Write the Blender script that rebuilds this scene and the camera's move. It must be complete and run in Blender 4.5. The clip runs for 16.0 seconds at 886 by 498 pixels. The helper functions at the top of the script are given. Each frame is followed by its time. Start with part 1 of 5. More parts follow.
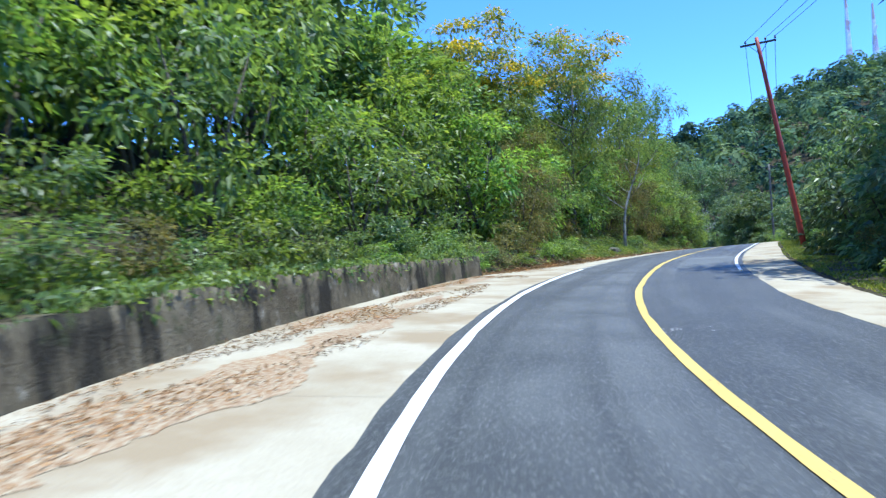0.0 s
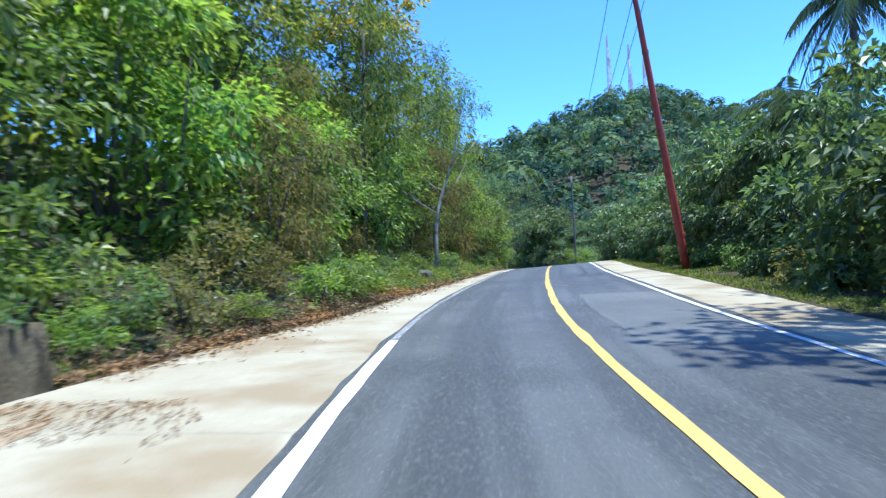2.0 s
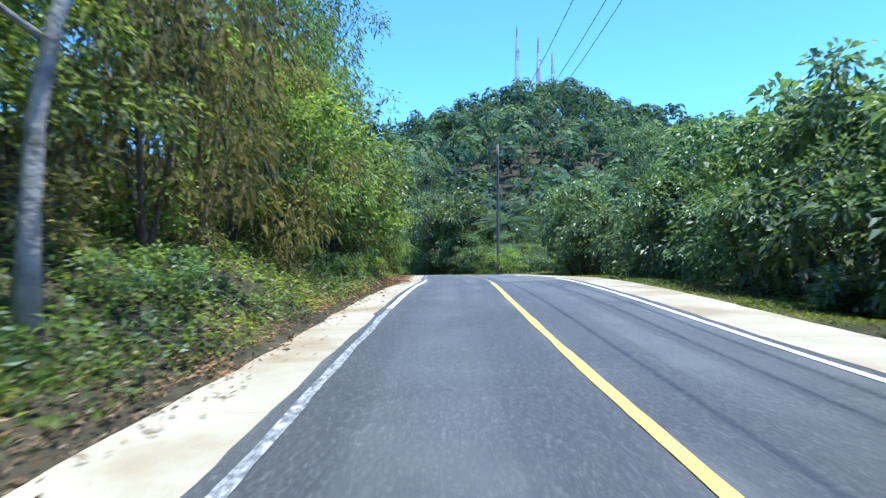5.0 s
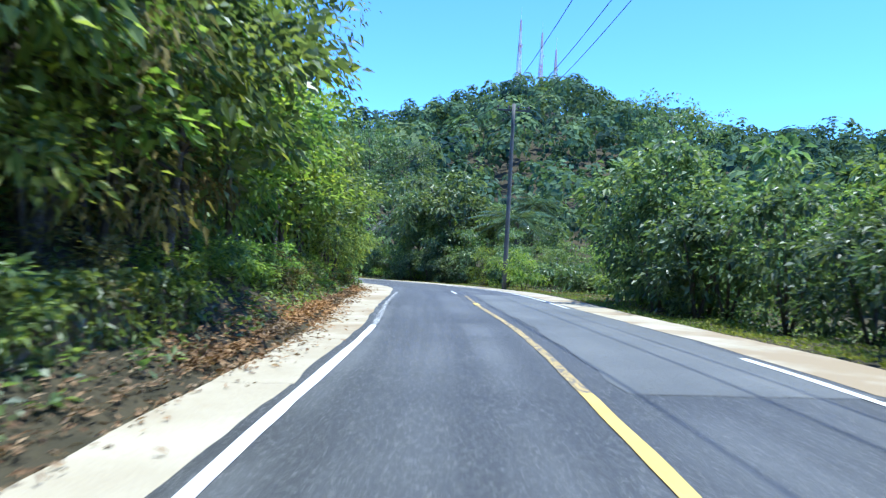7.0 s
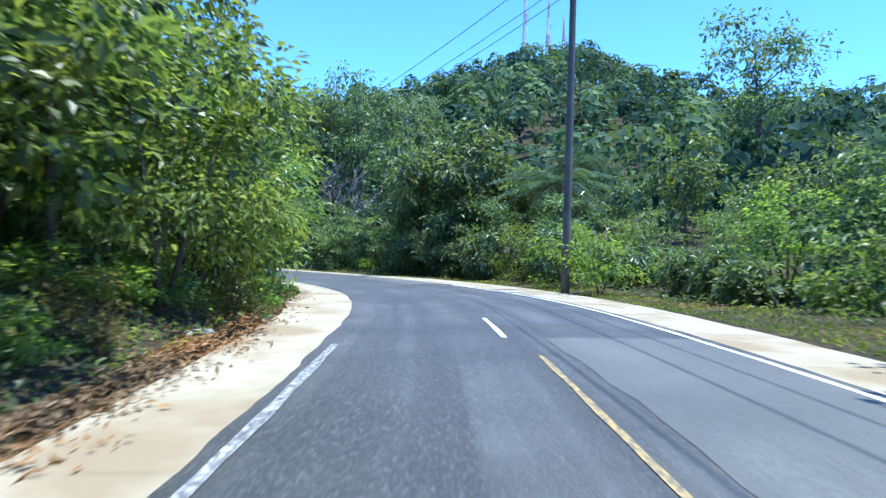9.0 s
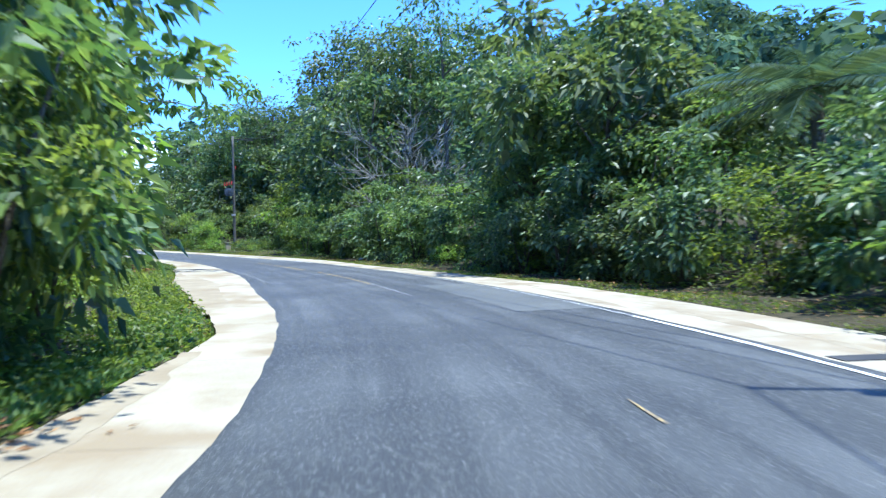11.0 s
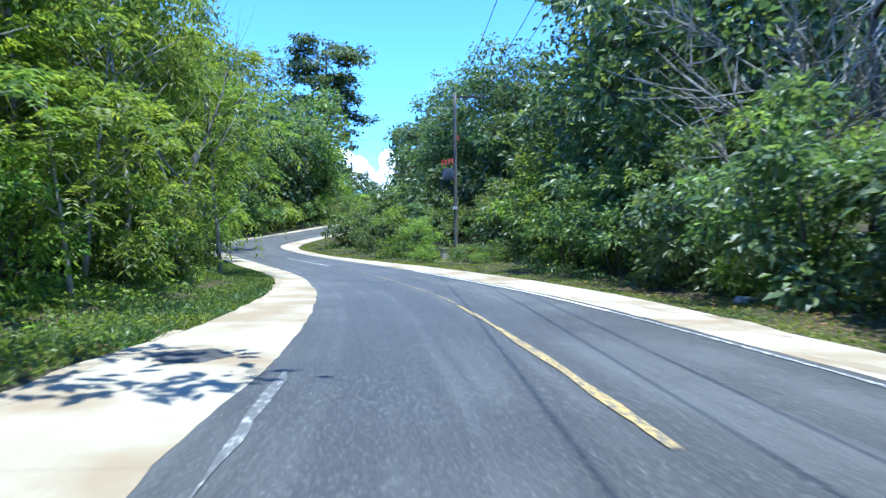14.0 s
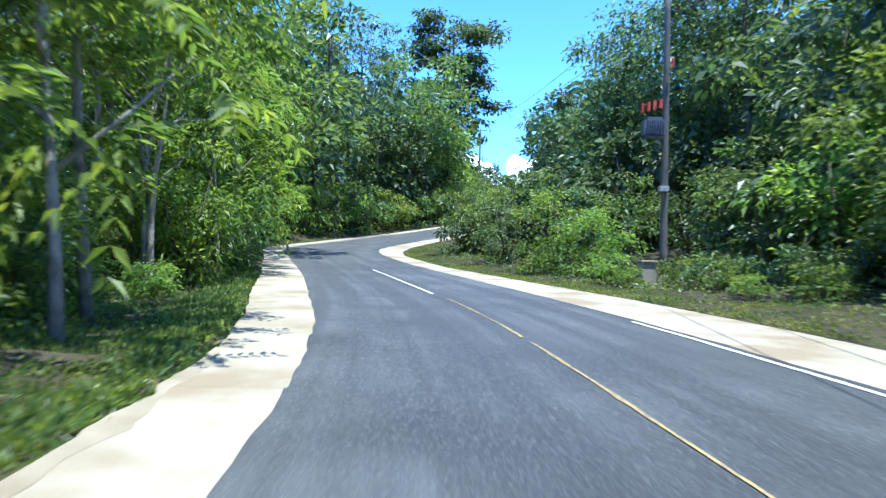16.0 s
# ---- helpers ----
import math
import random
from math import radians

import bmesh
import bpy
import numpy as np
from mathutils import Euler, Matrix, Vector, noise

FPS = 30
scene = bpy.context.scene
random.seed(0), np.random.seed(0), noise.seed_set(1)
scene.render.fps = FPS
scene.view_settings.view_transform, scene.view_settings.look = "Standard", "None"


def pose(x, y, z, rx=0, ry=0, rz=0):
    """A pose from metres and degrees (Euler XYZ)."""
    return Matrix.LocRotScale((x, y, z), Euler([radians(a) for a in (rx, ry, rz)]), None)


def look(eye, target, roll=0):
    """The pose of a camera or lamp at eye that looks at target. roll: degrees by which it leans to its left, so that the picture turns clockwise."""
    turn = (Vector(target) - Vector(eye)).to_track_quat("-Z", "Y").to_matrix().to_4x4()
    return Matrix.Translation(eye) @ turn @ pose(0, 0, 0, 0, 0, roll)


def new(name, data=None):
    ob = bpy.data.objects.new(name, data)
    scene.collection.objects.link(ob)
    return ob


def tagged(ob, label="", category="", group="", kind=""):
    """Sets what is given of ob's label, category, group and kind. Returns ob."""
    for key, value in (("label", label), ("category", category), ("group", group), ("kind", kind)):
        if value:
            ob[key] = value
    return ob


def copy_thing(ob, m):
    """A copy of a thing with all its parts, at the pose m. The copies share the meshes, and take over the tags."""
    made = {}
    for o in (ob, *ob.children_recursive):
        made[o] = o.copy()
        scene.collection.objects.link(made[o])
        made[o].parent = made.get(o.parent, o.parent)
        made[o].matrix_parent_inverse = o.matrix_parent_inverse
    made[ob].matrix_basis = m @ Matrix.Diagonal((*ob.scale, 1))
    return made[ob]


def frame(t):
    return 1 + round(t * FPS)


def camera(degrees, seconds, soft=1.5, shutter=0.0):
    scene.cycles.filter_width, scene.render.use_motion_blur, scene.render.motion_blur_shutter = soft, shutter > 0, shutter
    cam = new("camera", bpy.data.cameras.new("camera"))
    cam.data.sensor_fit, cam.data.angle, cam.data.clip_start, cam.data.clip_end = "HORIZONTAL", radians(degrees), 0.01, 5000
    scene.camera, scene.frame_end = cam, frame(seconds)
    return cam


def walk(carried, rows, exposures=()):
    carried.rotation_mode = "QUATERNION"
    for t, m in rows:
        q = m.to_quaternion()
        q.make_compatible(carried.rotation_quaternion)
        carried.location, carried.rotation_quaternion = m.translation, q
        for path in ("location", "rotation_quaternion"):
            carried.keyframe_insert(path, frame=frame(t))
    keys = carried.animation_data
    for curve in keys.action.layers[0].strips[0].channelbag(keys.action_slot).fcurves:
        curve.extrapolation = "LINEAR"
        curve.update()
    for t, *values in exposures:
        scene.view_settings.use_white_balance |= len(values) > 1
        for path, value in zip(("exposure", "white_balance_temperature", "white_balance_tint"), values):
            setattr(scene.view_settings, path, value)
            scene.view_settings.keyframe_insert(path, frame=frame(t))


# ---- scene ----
cam = camera(66.3, 16.0, 1.25, 0.3)
PATH = [
    (0, (0.016, 0.0, 1.456), (0.016, 1.999, 1.526), -3.1),
    (0.5, (0.319, 4.272, 1.652), (0.471, 6.265, 1.719), -2.8),
    (1, (0.915, 8.664, 1.882), (1.226, 10.638, 1.964), -3.1),
    (1.5, (1.882, 13.081, 2.079), (2.352, 15.023, 2.163), -3.3),
    (2, (3.261, 17.578, 2.256), (3.875, 19.48, 2.336), -3.3),
    (2.5, (4.852, 21.938, 2.451), (5.572, 23.802, 2.527), -3.1),
    (3, (6.575, 26.217, 2.644), (7.35, 28.059, 2.72), -2.5),
    (3.5, (8.425, 30.668, 2.827), (9.231, 32.497, 2.898), -1.6),
    (4, (10.393, 35.184, 3.003), (11.23, 37.0, 3.062), -0.9),
    (4.5, (12.548, 39.815, 3.177), (13.418, 41.615, 3.232), -0.4),
    (5, (14.673, 44.206, 3.315), (15.575, 45.991, 3.361), -0.3),
    (5.2, (15.558, 45.944, 3.37), (16.469, 47.723, 3.41), -0.2),
    (7.3, (25.138, 64.27, 3.931), (26.072, 66.038, 3.962), 3.2),
    (7.5, (26.042, 65.993, 3.964), (26.979, 67.76, 3.979), 3.1),
    (8, (28.196, 70.245, 3.996), (29.131, 72.013, 3.993), 2.6),
    (8.5, (30.418, 74.686, 3.996), (31.355, 76.453, 3.986), 1.9),
    (8.7, (31.335, 76.473, 3.996), (32.265, 78.244, 3.99), 1.6),
    (10.8, (40.303, 95.589, 3.865), (40.984, 97.469, 3.819), -0.2),
    (11, (40.874, 97.414, 3.824), (41.505, 99.311, 3.766), -0.3),
    (11.5, (42.004, 102.05, 3.728), (42.49, 103.99, 3.679), -0.1),
    (12, (42.836, 106.982, 3.63), (43.207, 108.947, 3.581), 0.5),
    (12.5, (43.36, 111.89, 3.532), (43.615, 113.873, 3.497), 0.7),
    (13, (43.644, 116.687, 3.482), (43.796, 118.681, 3.449), 0.6),
    (13.5, (43.677, 121.425, 3.417), (43.722, 123.424, 3.38), 0.1),
    (14, (43.455, 126.255, 3.343), (43.392, 128.254, 3.308), 0.0),
    (14.5, (42.912, 131.271, 3.283), (42.737, 133.264, 3.254), -0.1),
    (15, (42.124, 136.685, 3.206), (41.851, 138.666, 3.183), 0.1),
    (15.5, (41.018, 142.389, 3.112), (40.663, 144.357, 3.089), 0.4),
    (16, (39.721, 148.272, 3.08), (39.294, 150.226, 3.06), 1.3),
]
walk(cam, [(t, look(eye, target, roll)) for t, eye, target, roll in PATH], [(0.0, 1.70, 5500, 3), (1.5, 1.72, 5500, 3), (4.0, 1.88, 5500, 3), (9.0, 1.90, 5460, 3), (12.0, 2.0, 5350, 3), (16.0, 2.02, 5350, 3)])

# ---- light ----
SUN_EL, SUN_AZ = 76.5, 131.0          # degrees; the azimuth runs clockwise from +y
world = bpy.data.worlds.new("world")
scene.world = world
world.use_nodes = True
wn = world.node_tree
sky = wn.nodes.new("ShaderNodeTexSky")
sky.sky_type, sky.sun_disc = "NISHITA", False
sky.sun_elevation, sky.sun_rotation = radians(SUN_EL), radians(SUN_AZ)
sky.air_density, sky.dust_density, sky.ozone_density = 0.8, 0.0, 5.0
sky.altitude = 900
tint = wn.nodes.new("ShaderNodeMix")
tint.data_type, tint.blend_type = "RGBA", "MULTIPLY"
tint.inputs["Factor"].default_value = 1.0
tint.inputs["B"].default_value = (0.62, 0.83, 1.16, 1)      # the clear tropical blue of the day
wn.links.new(sky.outputs[0], tint.inputs["A"])
wn.links.new(tint.outputs["Result"], wn.nodes["Background"].inputs[0])
wn.nodes["Background"].inputs[1].default_value = 0.125
sun_dir = Vector((math.sin(radians(SUN_AZ)) * math.cos(radians(SUN_EL)), math.cos(radians(SUN_AZ)) * math.cos(radians(SUN_EL)), math.sin(radians(SUN_EL))))
sun = new("sun", bpy.data.lights.new("sun", "SUN"))
sun.data.energy, sun.data.angle, sun.data.color = 2.45, radians(0.5), (1.0, 0.965, 0.88)
sun.matrix_world = look(tuple(sun_dir * 200), (0, 0, 0))


# ---- materials ----
def material(name, rough=0.8, spec=0.3, metal=0.0):
    m = bpy.data.materials.new(name)
    m.use_nodes = True
    p = m.node_tree.nodes["Principled BSDF"]
    p.inputs["Roughness"].default_value = rough
    p.inputs["Specular IOR Level"].default_value = spec
    p.inputs["Metallic"].default_value = metal
    return m, m.node_tree, p


def noise_fac(nt, scale, detail=4.0, coord="Object", lo=0.35, hi=0.65, stretch=None, rough=0.55):
    """A noise between 0 and 1, spread between lo and hi."""
    tc = nt.nodes.new("ShaderNodeTexCoord")
    src = tc.outputs[coord]
    if stretch:
        mp = nt.nodes.new("ShaderNodeMapping")
        mp.inputs["Scale"].default_value = stretch
        nt.links.new(src, mp.inputs["Vector"])
        src = mp.outputs[0]
    n = nt.nodes.new("ShaderNodeTexNoise")
    n.inputs["Scale"].default_value, n.inputs["Detail"].default_value, n.inputs["Roughness"].default_value = scale, detail, rough
    nt.links.new(src, n.inputs["Vector"])
    r = nt.nodes.new("ShaderNodeMapRange")
    r.inputs["From Min"].default_value, r.inputs["From Max"].default_value = lo, hi
    nt.links.new(n.outputs["Fac"], r.inputs["Value"])
    return r.outputs[0]


def mix(nt, fac, a, b, kind="MIX"):
    m = nt.nodes.new("ShaderNodeMix")
    m.data_type, m.blend_type = "RGBA", kind
    for sock, v in ((m.inputs["Factor"], fac), (m.inputs["A"], a), (m.inputs["B"], b)):
        if isinstance(v, (int, float)):
            sock.default_value = v
        elif isinstance(v, tuple):
            sock.default_value = (*v, 1)
        else:
            nt.links.new(v, sock)
    return m.outputs["Result"]


def bump(nt, p, fac, strength=0.3, dist=0.02):
    b = nt.nodes.new("ShaderNodeBump")
    b.inputs["Strength"].default_value, b.inputs["Distance"].default_value = strength, dist
    nt.links.new(fac, b.inputs["Height"])
    nt.links.new(b.outputs[0], p.inputs["Normal"])


def surface(name, a, b, scale=3.0, fine=40.0, fine_amt=0.35, rough=0.85, spec=0.25, bumpy=0.4, dist=0.01, coord="Object", stain=None, stain_scale=0.6, stretch=None):
    """Two colours mixed at a large and a fine scale, with a relief and optional stains."""
    m, nt, p = material(name, rough, spec)
    big = noise_fac(nt, scale, 5, coord, stretch=stretch)
    small = noise_fac(nt, fine, 3, coord, 0.3, 0.7)
    col = mix(nt, big, a, b)
    dark = tuple(v * 0.6 for v in a)
    half = nt.nodes.new("ShaderNodeMath")
    half.operation, half.inputs[1].default_value = "MULTIPLY", fine_amt
    nt.links.new(small, half.inputs[0])
    col = mix(nt, half.outputs[0], col, dark)
    if stain:
        col = mix(nt, noise_fac(nt, stain_scale, 6, coord, 0.48, 0.62, stretch=stretch), col, stain)
    nt.links.new(col, p.inputs["Base Color"])
    bump(nt, p, small, bumpy, dist)
    return m


def leaf_material(name, dark, mid, light, rough=0.5, spec=0.35, shine=0.4, patch=0.5, tone=(1.25, 1.1, 0.8), cell=0.0):
    """Leaves: each leaf a shade of its own, each plant too, with light shining through."""
    m, nt, p = material(name, rough, spec)
    geo = nt.nodes.new("ShaderNodeNewGeometry")
    ramp = nt.nodes.new("ShaderNodeValToRGB")
    e = ramp.color_ramp.elements
    e[0].position, e[0].color = 0.0, (*dark, 1)
    e[1].position, e[1].color = 1.0, (*light, 1)
    k = ramp.color_ramp.elements.new(0.55)
    k.color = (*mid, 1)
    nt.links.new(geo.outputs["Random Per Island"], ramp.inputs[0])
    info = nt.nodes.new("ShaderNodeObjectInfo")
    hue = nt.nodes.new("ShaderNodeHueSaturation")
    mr = nt.nodes.new("ShaderNodeMapRange")
    mr.inputs["To Min"].default_value, mr.inputs["To Max"].default_value = 0.485, 0.515
    nt.links.new(info.outputs["Random"], mr.inputs["Value"])
    nt.links.new(mr.outputs[0], hue.inputs["Hue"])
    mv = nt.nodes.new("ShaderNodeMapRange")
    mv.inputs["To Min"].default_value, mv.inputs["To Max"].default_value = 0.75, 1.2
    nt.links.new(info.outputs["Random"], mv.inputs["Value"])
    nt.links.new(mv.outputs[0], hue.inputs["Value"])
    warm_ = mix(nt, 1.0, ramp.outputs[0], tone, "MULTIPLY")
    cool_ = mix(nt, 1.0, ramp.outputs[0], (0.72, 0.80, 0.86), "MULTIPLY")
    nt.links.new(mix(nt, noise_fac(nt, patch, 2, "Object", 0.36, 0.64), cool_, warm_), hue.inputs["Color"])
    shade = hue.outputs[0]
    if cell:          # each tree of a wood a tone of its own
        tc, sep = nt.nodes.new("ShaderNodeTexCoord"), nt.nodes.new("ShaderNodeSeparateXYZ")
        nt.links.new(tc.outputs["UV"], sep.inputs[0])
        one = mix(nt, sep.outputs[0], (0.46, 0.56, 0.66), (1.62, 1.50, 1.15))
        one = mix(nt, sep.outputs[1], one, (1.75, 1.35, 0.95))
        shade = mix(nt, 1.0, shade, one, "MULTIPLY")
    nt.links.new(shade, p.inputs["Base Color"])
    tr = nt.nodes.new("ShaderNodeBsdfTranslucent")
    warm = mix(nt, 1.0, shade, (1.55, 1.55, 0.78), "MULTIPLY")
    nt.links.new(warm, tr.inputs["Color"])
    ms = nt.nodes.new("ShaderNodeMixShader")
    ms.inputs[0].default_value = shine
    nt.links.new(p.outputs[0], ms.inputs[1])
    nt.links.new(tr.outputs[0], ms.inputs[2])
    nt.links.new(ms.outputs[0], nt.nodes["Material Output"].inputs["Surface"])
    return m


def line_paint(name, colour, under, amount):
    """Road paint, worn away to the asphalt in places."""
    m, nt, p = material(name, 0.7, 0.3)
    worn = noise_fac(nt, 16.0, 8, "Object", amount, amount + 0.14, rough=0.7)
    grime = noise_fac(nt, 1.2, 4, "Object", 0.3, 0.8)
    col = mix(nt, grime, colour, tuple(v * 0.72 for v in colour))
    nt.links.new(mix(nt, worn, col, under), p.inputs["Base Color"])
    return m


def asphalt_material(name, a, b, stone):
    """Asphalt: wheel tracks along it, chippings, dull patches."""
    m, nt, p = material(name, 0.62, 0.45)
    tracks = noise_fac(nt, 1.0, 3, "UV", 0.43, 0.58, stretch=(1.5, 0.03, 1))
    patch = noise_fac(nt, 0.35, 5, "Object", 0.38, 0.66)
    chips = noise_fac(nt, 24.0, 5, "Object", 0.52, 0.70, rough=0.85)
    col = mix(nt, tracks, a, b)
    col = mix(nt, patch, col, tuple(v * 0.8 for v in a))
    col = mix(nt, chips, col, stone)
    nt.links.new(col, p.inputs["Base Color"])
    bump(nt, p, chips, 0.8, 0.010)
    return m


def wall_material(name):
    """Old roadside plaster: mottled brown, pale flaked patches, dark runs of damp and a little moss."""
    m, nt, p = material(name, 0.95, 0.15)
    fine = noise_fac(nt, 14.0, 6, "Object", 0.3, 0.7, rough=0.7)
    col = mix(nt, noise_fac(nt, 1.1, 6, "Object", 0.36, 0.64), (0.125, 0.100, 0.058), (0.235, 0.195, 0.122))
    col = mix(nt, noise_fac(nt, 2.6, 5, "Object", 0.60, 0.68), col, (0.40, 0.36, 0.27))
    col = mix(nt, noise_fac(nt, 0.9, 6, "Object", 0.50, 0.60, stretch=(1.6, 1.6, 0.5)), col, (0.032, 0.029, 0.020))
    col = mix(nt, noise_fac(nt, 1.7, 5, "Object", 0.58, 0.70), col, (0.060, 0.078, 0.025))
    col = mix(nt, fine, col, mix(nt, 0.6, col, (0.06, 0.05, 0.035)))
    nt.links.new(col, p.inputs["Base Color"])
    bump(nt, p, fine, 0.7, 0.03)
    return m


ASPHALT = asphalt_material("asphalt", (0.050, 0.050, 0.046), (0.096, 0.097, 0.090), (0.36, 0.36, 0.335))
ASPHALT_PALE = asphalt_material("asphalt_patch", (0.120, 0.121, 0.108), (0.150, 0.149, 0.132), (0.24, 0.24, 0.22))
CONCRETE = surface("shoulder_concrete", (0.368, 0.314, 0.218), (0.445, 0.392, 0.290), 0.7, 30, 0.30, 0.9, 0.2, 0.35, 0.008, stain=(0.285, 0.22, 0.137), stain_scale=0.5)
WALL = wall_material("wall_plaster")
MOSSY = surface("mossy_concrete", (0.10, 0.09, 0.066), (0.19, 0.17, 0.13), 2.2, 20, 0.4, 0.95, 0.15, 0.6, 0.02, stain=(0.05, 0.07, 0.025), stain_scale=2.4)
DIRT = surface("dirt_film", (0.275, 0.216, 0.138), (0.385, 0.326, 0.228), 0.9, 16, 0.2, 0.95, 0.15, 0.3, 0.006)
STONE = surface("rock", (0.30, 0.28, 0.25), (0.46, 0.43, 0.38), 2.0, 18, 0.35, 0.9, 0.2, 0.6, 0.03, stain=(0.12, 0.13, 0.08), stain_scale=2.5)
SOIL = surface("soil", (0.056, 0.048, 0.029), (0.092, 0.077, 0.045), 0.5, 9, 0.4, 0.95, 0.1, 0.6, 0.04, stain=(0.040, 0.036, 0.022), stain_scale=1.6)
LEAF_DUST = line_paint("leaf_dust", (0.29, 0.165, 0.078), (0.40, 0.335, 0.23), 0.44)
OIL = surface("oil_stain", (0.045, 0.042, 0.040), (0.10, 0.095, 0.09), 3.0, 20, 0.3, 0.7, 0.3, 0.1)
YELLOW = line_paint("yellow_paint", (0.62, 0.45, 0.12), (0.10, 0.10, 0.10), 0.56)
YELLOW_WORN = line_paint("yellow_paint_worn", (0.60, 0.42, 0.13), (0.10, 0.10, 0.10), 0.42)
WHITE = line_paint("white_paint", (0.78, 0.77, 0.74), (0.10, 0.10, 0.10), 0.56)
WHITE_WORN = line_paint("white_paint_worn", (0.66, 0.65, 0.61), (0.10, 0.10, 0.10), 0.39)
WHITE_FAINT = line_paint("white_paint_faint", (0.66, 0.65, 0.60), (0.11, 0.11, 0.105), 0.33)
BARK = surface("bark", (0.10, 0.085, 0.065), (0.20, 0.175, 0.14), 2.0, 14, 0.5, 0.95, 0.1, 0.8, 0.03, stretch=(1, 1, 0.25))
BARK_PALE = surface("pale_bark", (0.30, 0.27, 0.22), (0.46, 0.43, 0.37), 1.5, 12, 0.4, 0.9, 0.15, 0.6, 0.02, stain=(0.14, 0.13, 0.10), stain_scale=2.0)
RED_STEEL = surface("red_oxide_paint", (0.36, 0.050, 0.035), (0.46, 0.085, 0.060), 1.2, 26, 0.3, 0.55, 0.4, 0.2, 0.004, stain=(0.24, 0.06, 0.04), stain_scale=1.8)
POLE_CONCRETE = surface("pole_concrete", (0.115, 0.108, 0.094), (0.175, 0.165, 0.142), 1.0, 24, 0.3, 0.85, 0.25, 0.3, 0.005)
DARK_STEEL = surface("dark_steel", (0.035, 0.034, 0.035), (0.07, 0.065, 0.06), 3.0, 20, 0.3, 0.6, 0.4, 0.2, 0.003)
GREY_STEEL = surface("galvanised_steel", (0.38, 0.39, 0.40), (0.50, 0.51, 0.52), 3.0, 20, 0.2, 0.5, 0.5, 0.1, 0.003)
TRANSFORMER = surface("blue_grey_paint", (0.085, 0.10, 0.125), (0.13, 0.15, 0.18), 3.0, 20, 0.2, 0.5, 0.4, 0.1, 0.003)
INSULATOR = surface("brown_porcelain", (0.06, 0.035, 0.03), (0.10, 0.06, 0.05), 5.0, 20, 0.2, 0.3, 0.6, 0.1, 0.002)
# The red of the masts is washed out in its colour to imitate haze
MAST_RED_HAZED = surface("mast_red_hazed", (0.60, 0.43, 0.41), (0.64, 0.48, 0.46), 1.0, 5, 0.1)
MAST_WHITE = surface("mast_white", (0.70, 0.70, 0.70), (0.78, 0.78, 0.78), 1.0, 5, 0.1)
RED_PLATE = surface("red_plate", (0.52, 0.07, 0.05), (0.60, 0.12, 0.08), 3.0, 20, 0.2, 0.5)

LEAF_GREEN = leaf_material("leaf_green", (0.063, 0.105, 0.040), (0.142, 0.214, 0.066), (0.260, 0.340, 0.116), rough=0.43, spec=0.6, shine=0.5)
LEAF_BRIGHT = leaf_material("leaf_bright", (0.080, 0.140, 0.034), (0.195, 0.290, 0.064), (0.305, 0.385, 0.104), rough=0.45, spec=0.5, shine=0.58)
LEAF_DARK = leaf_material("leaf_dark", (0.047, 0.084, 0.048), (0.104, 0.163, 0.077), (0.192, 0.255, 0.121), rough=0.43, spec=0.6, shine=0.45)
LEAF_BIG = leaf_material("leaf_big", (0.062, 0.103, 0.055), (0.130, 0.196, 0.088), (0.237, 0.314, 0.154), rough=0.43, spec=0.6, shine=0.42)
LEAF_OLIVE = leaf_material("leaf_olive", (0.088, 0.128, 0.038), (0.180, 0.240, 0.064), (0.300, 0.360, 0.115), rough=0.5, shine=0.48)
LEAF_YELLOW = leaf_material("leaf_yellow", (0.34, 0.23, 0.012), (0.52, 0.35, 0.02), (0.64, 0.45, 0.035), shine=0.3)
LEAF_DRY = leaf_material("leaf_dry", (0.10, 0.06, 0.03), (0.22, 0.13, 0.06), (0.36, 0.25, 0.13), rough=0.8, spec=0.2, shine=0.2)
LEAF_VINE = leaf_material("leaf_vine", (0.09, 0.085, 0.04), (0.18, 0.165, 0.07), (0.28, 0.24, 0.12), rough=0.7, spec=0.2, shine=0.4)
LITTER = leaf_material("leaf_litter", (0.150, 0.090, 0.048), (0.27, 0.165, 0.090), (0.42, 0.29, 0.17), rough=0.85, spec=0.15, shine=0.1)
FROND = leaf_material("palm_leaf", (0.066, 0.108, 0.078), (0.120, 0.185, 0.125), (0.205, 0.280, 0.190), rough=0.25, spec=0.9, shine=0.3)
GRASS = leaf_material("grass_blade", (0.098, 0.142, 0.026), (0.190, 0.245, 0.050), (0.350, 0.370, 0.105), rough=0.6, shine=0.4)
# Bluer and paler than the near leaves: distance haze put into the leaf colour
WOODS = leaf_material("far_leaves_hazed", (0.050, 0.086, 0.066), (0.080, 0.130, 0.090), (0.122, 0.182, 0.115), rough=0.85, spec=0.08, shine=0.28, patch=0.055, tone=(1.22, 1.14, 0.92), cell=1.0)


# ---- mesh helpers ----
def mesh_from(name, v, f, mats, uv=None, smooth=False):
    me = bpy.data.meshes.new(name)
    me.from_pydata(np.asarray(v).tolist(), [], [tuple(q) for q in f] if not isinstance(f, np.ndarray) else f.tolist())
    for m in mats if isinstance(mats, (list, tuple)) else [mats]:
        me.materials.append(m)
    if uv is not None:
        lay = me.uv_layers.new(name="UVMap")
        idx = np.empty(len(me.loops), dtype=np.int32)
        me.loops.foreach_get("vertex_index", idx)
        lay.data.foreach_set("uv", np.asarray(uv, dtype=np.float32)[idx].ravel())
    if smooth:
        me.polygons.foreach_set("use_smooth", np.ones(len(me.polygons), dtype=bool))
    me.update()
    return me


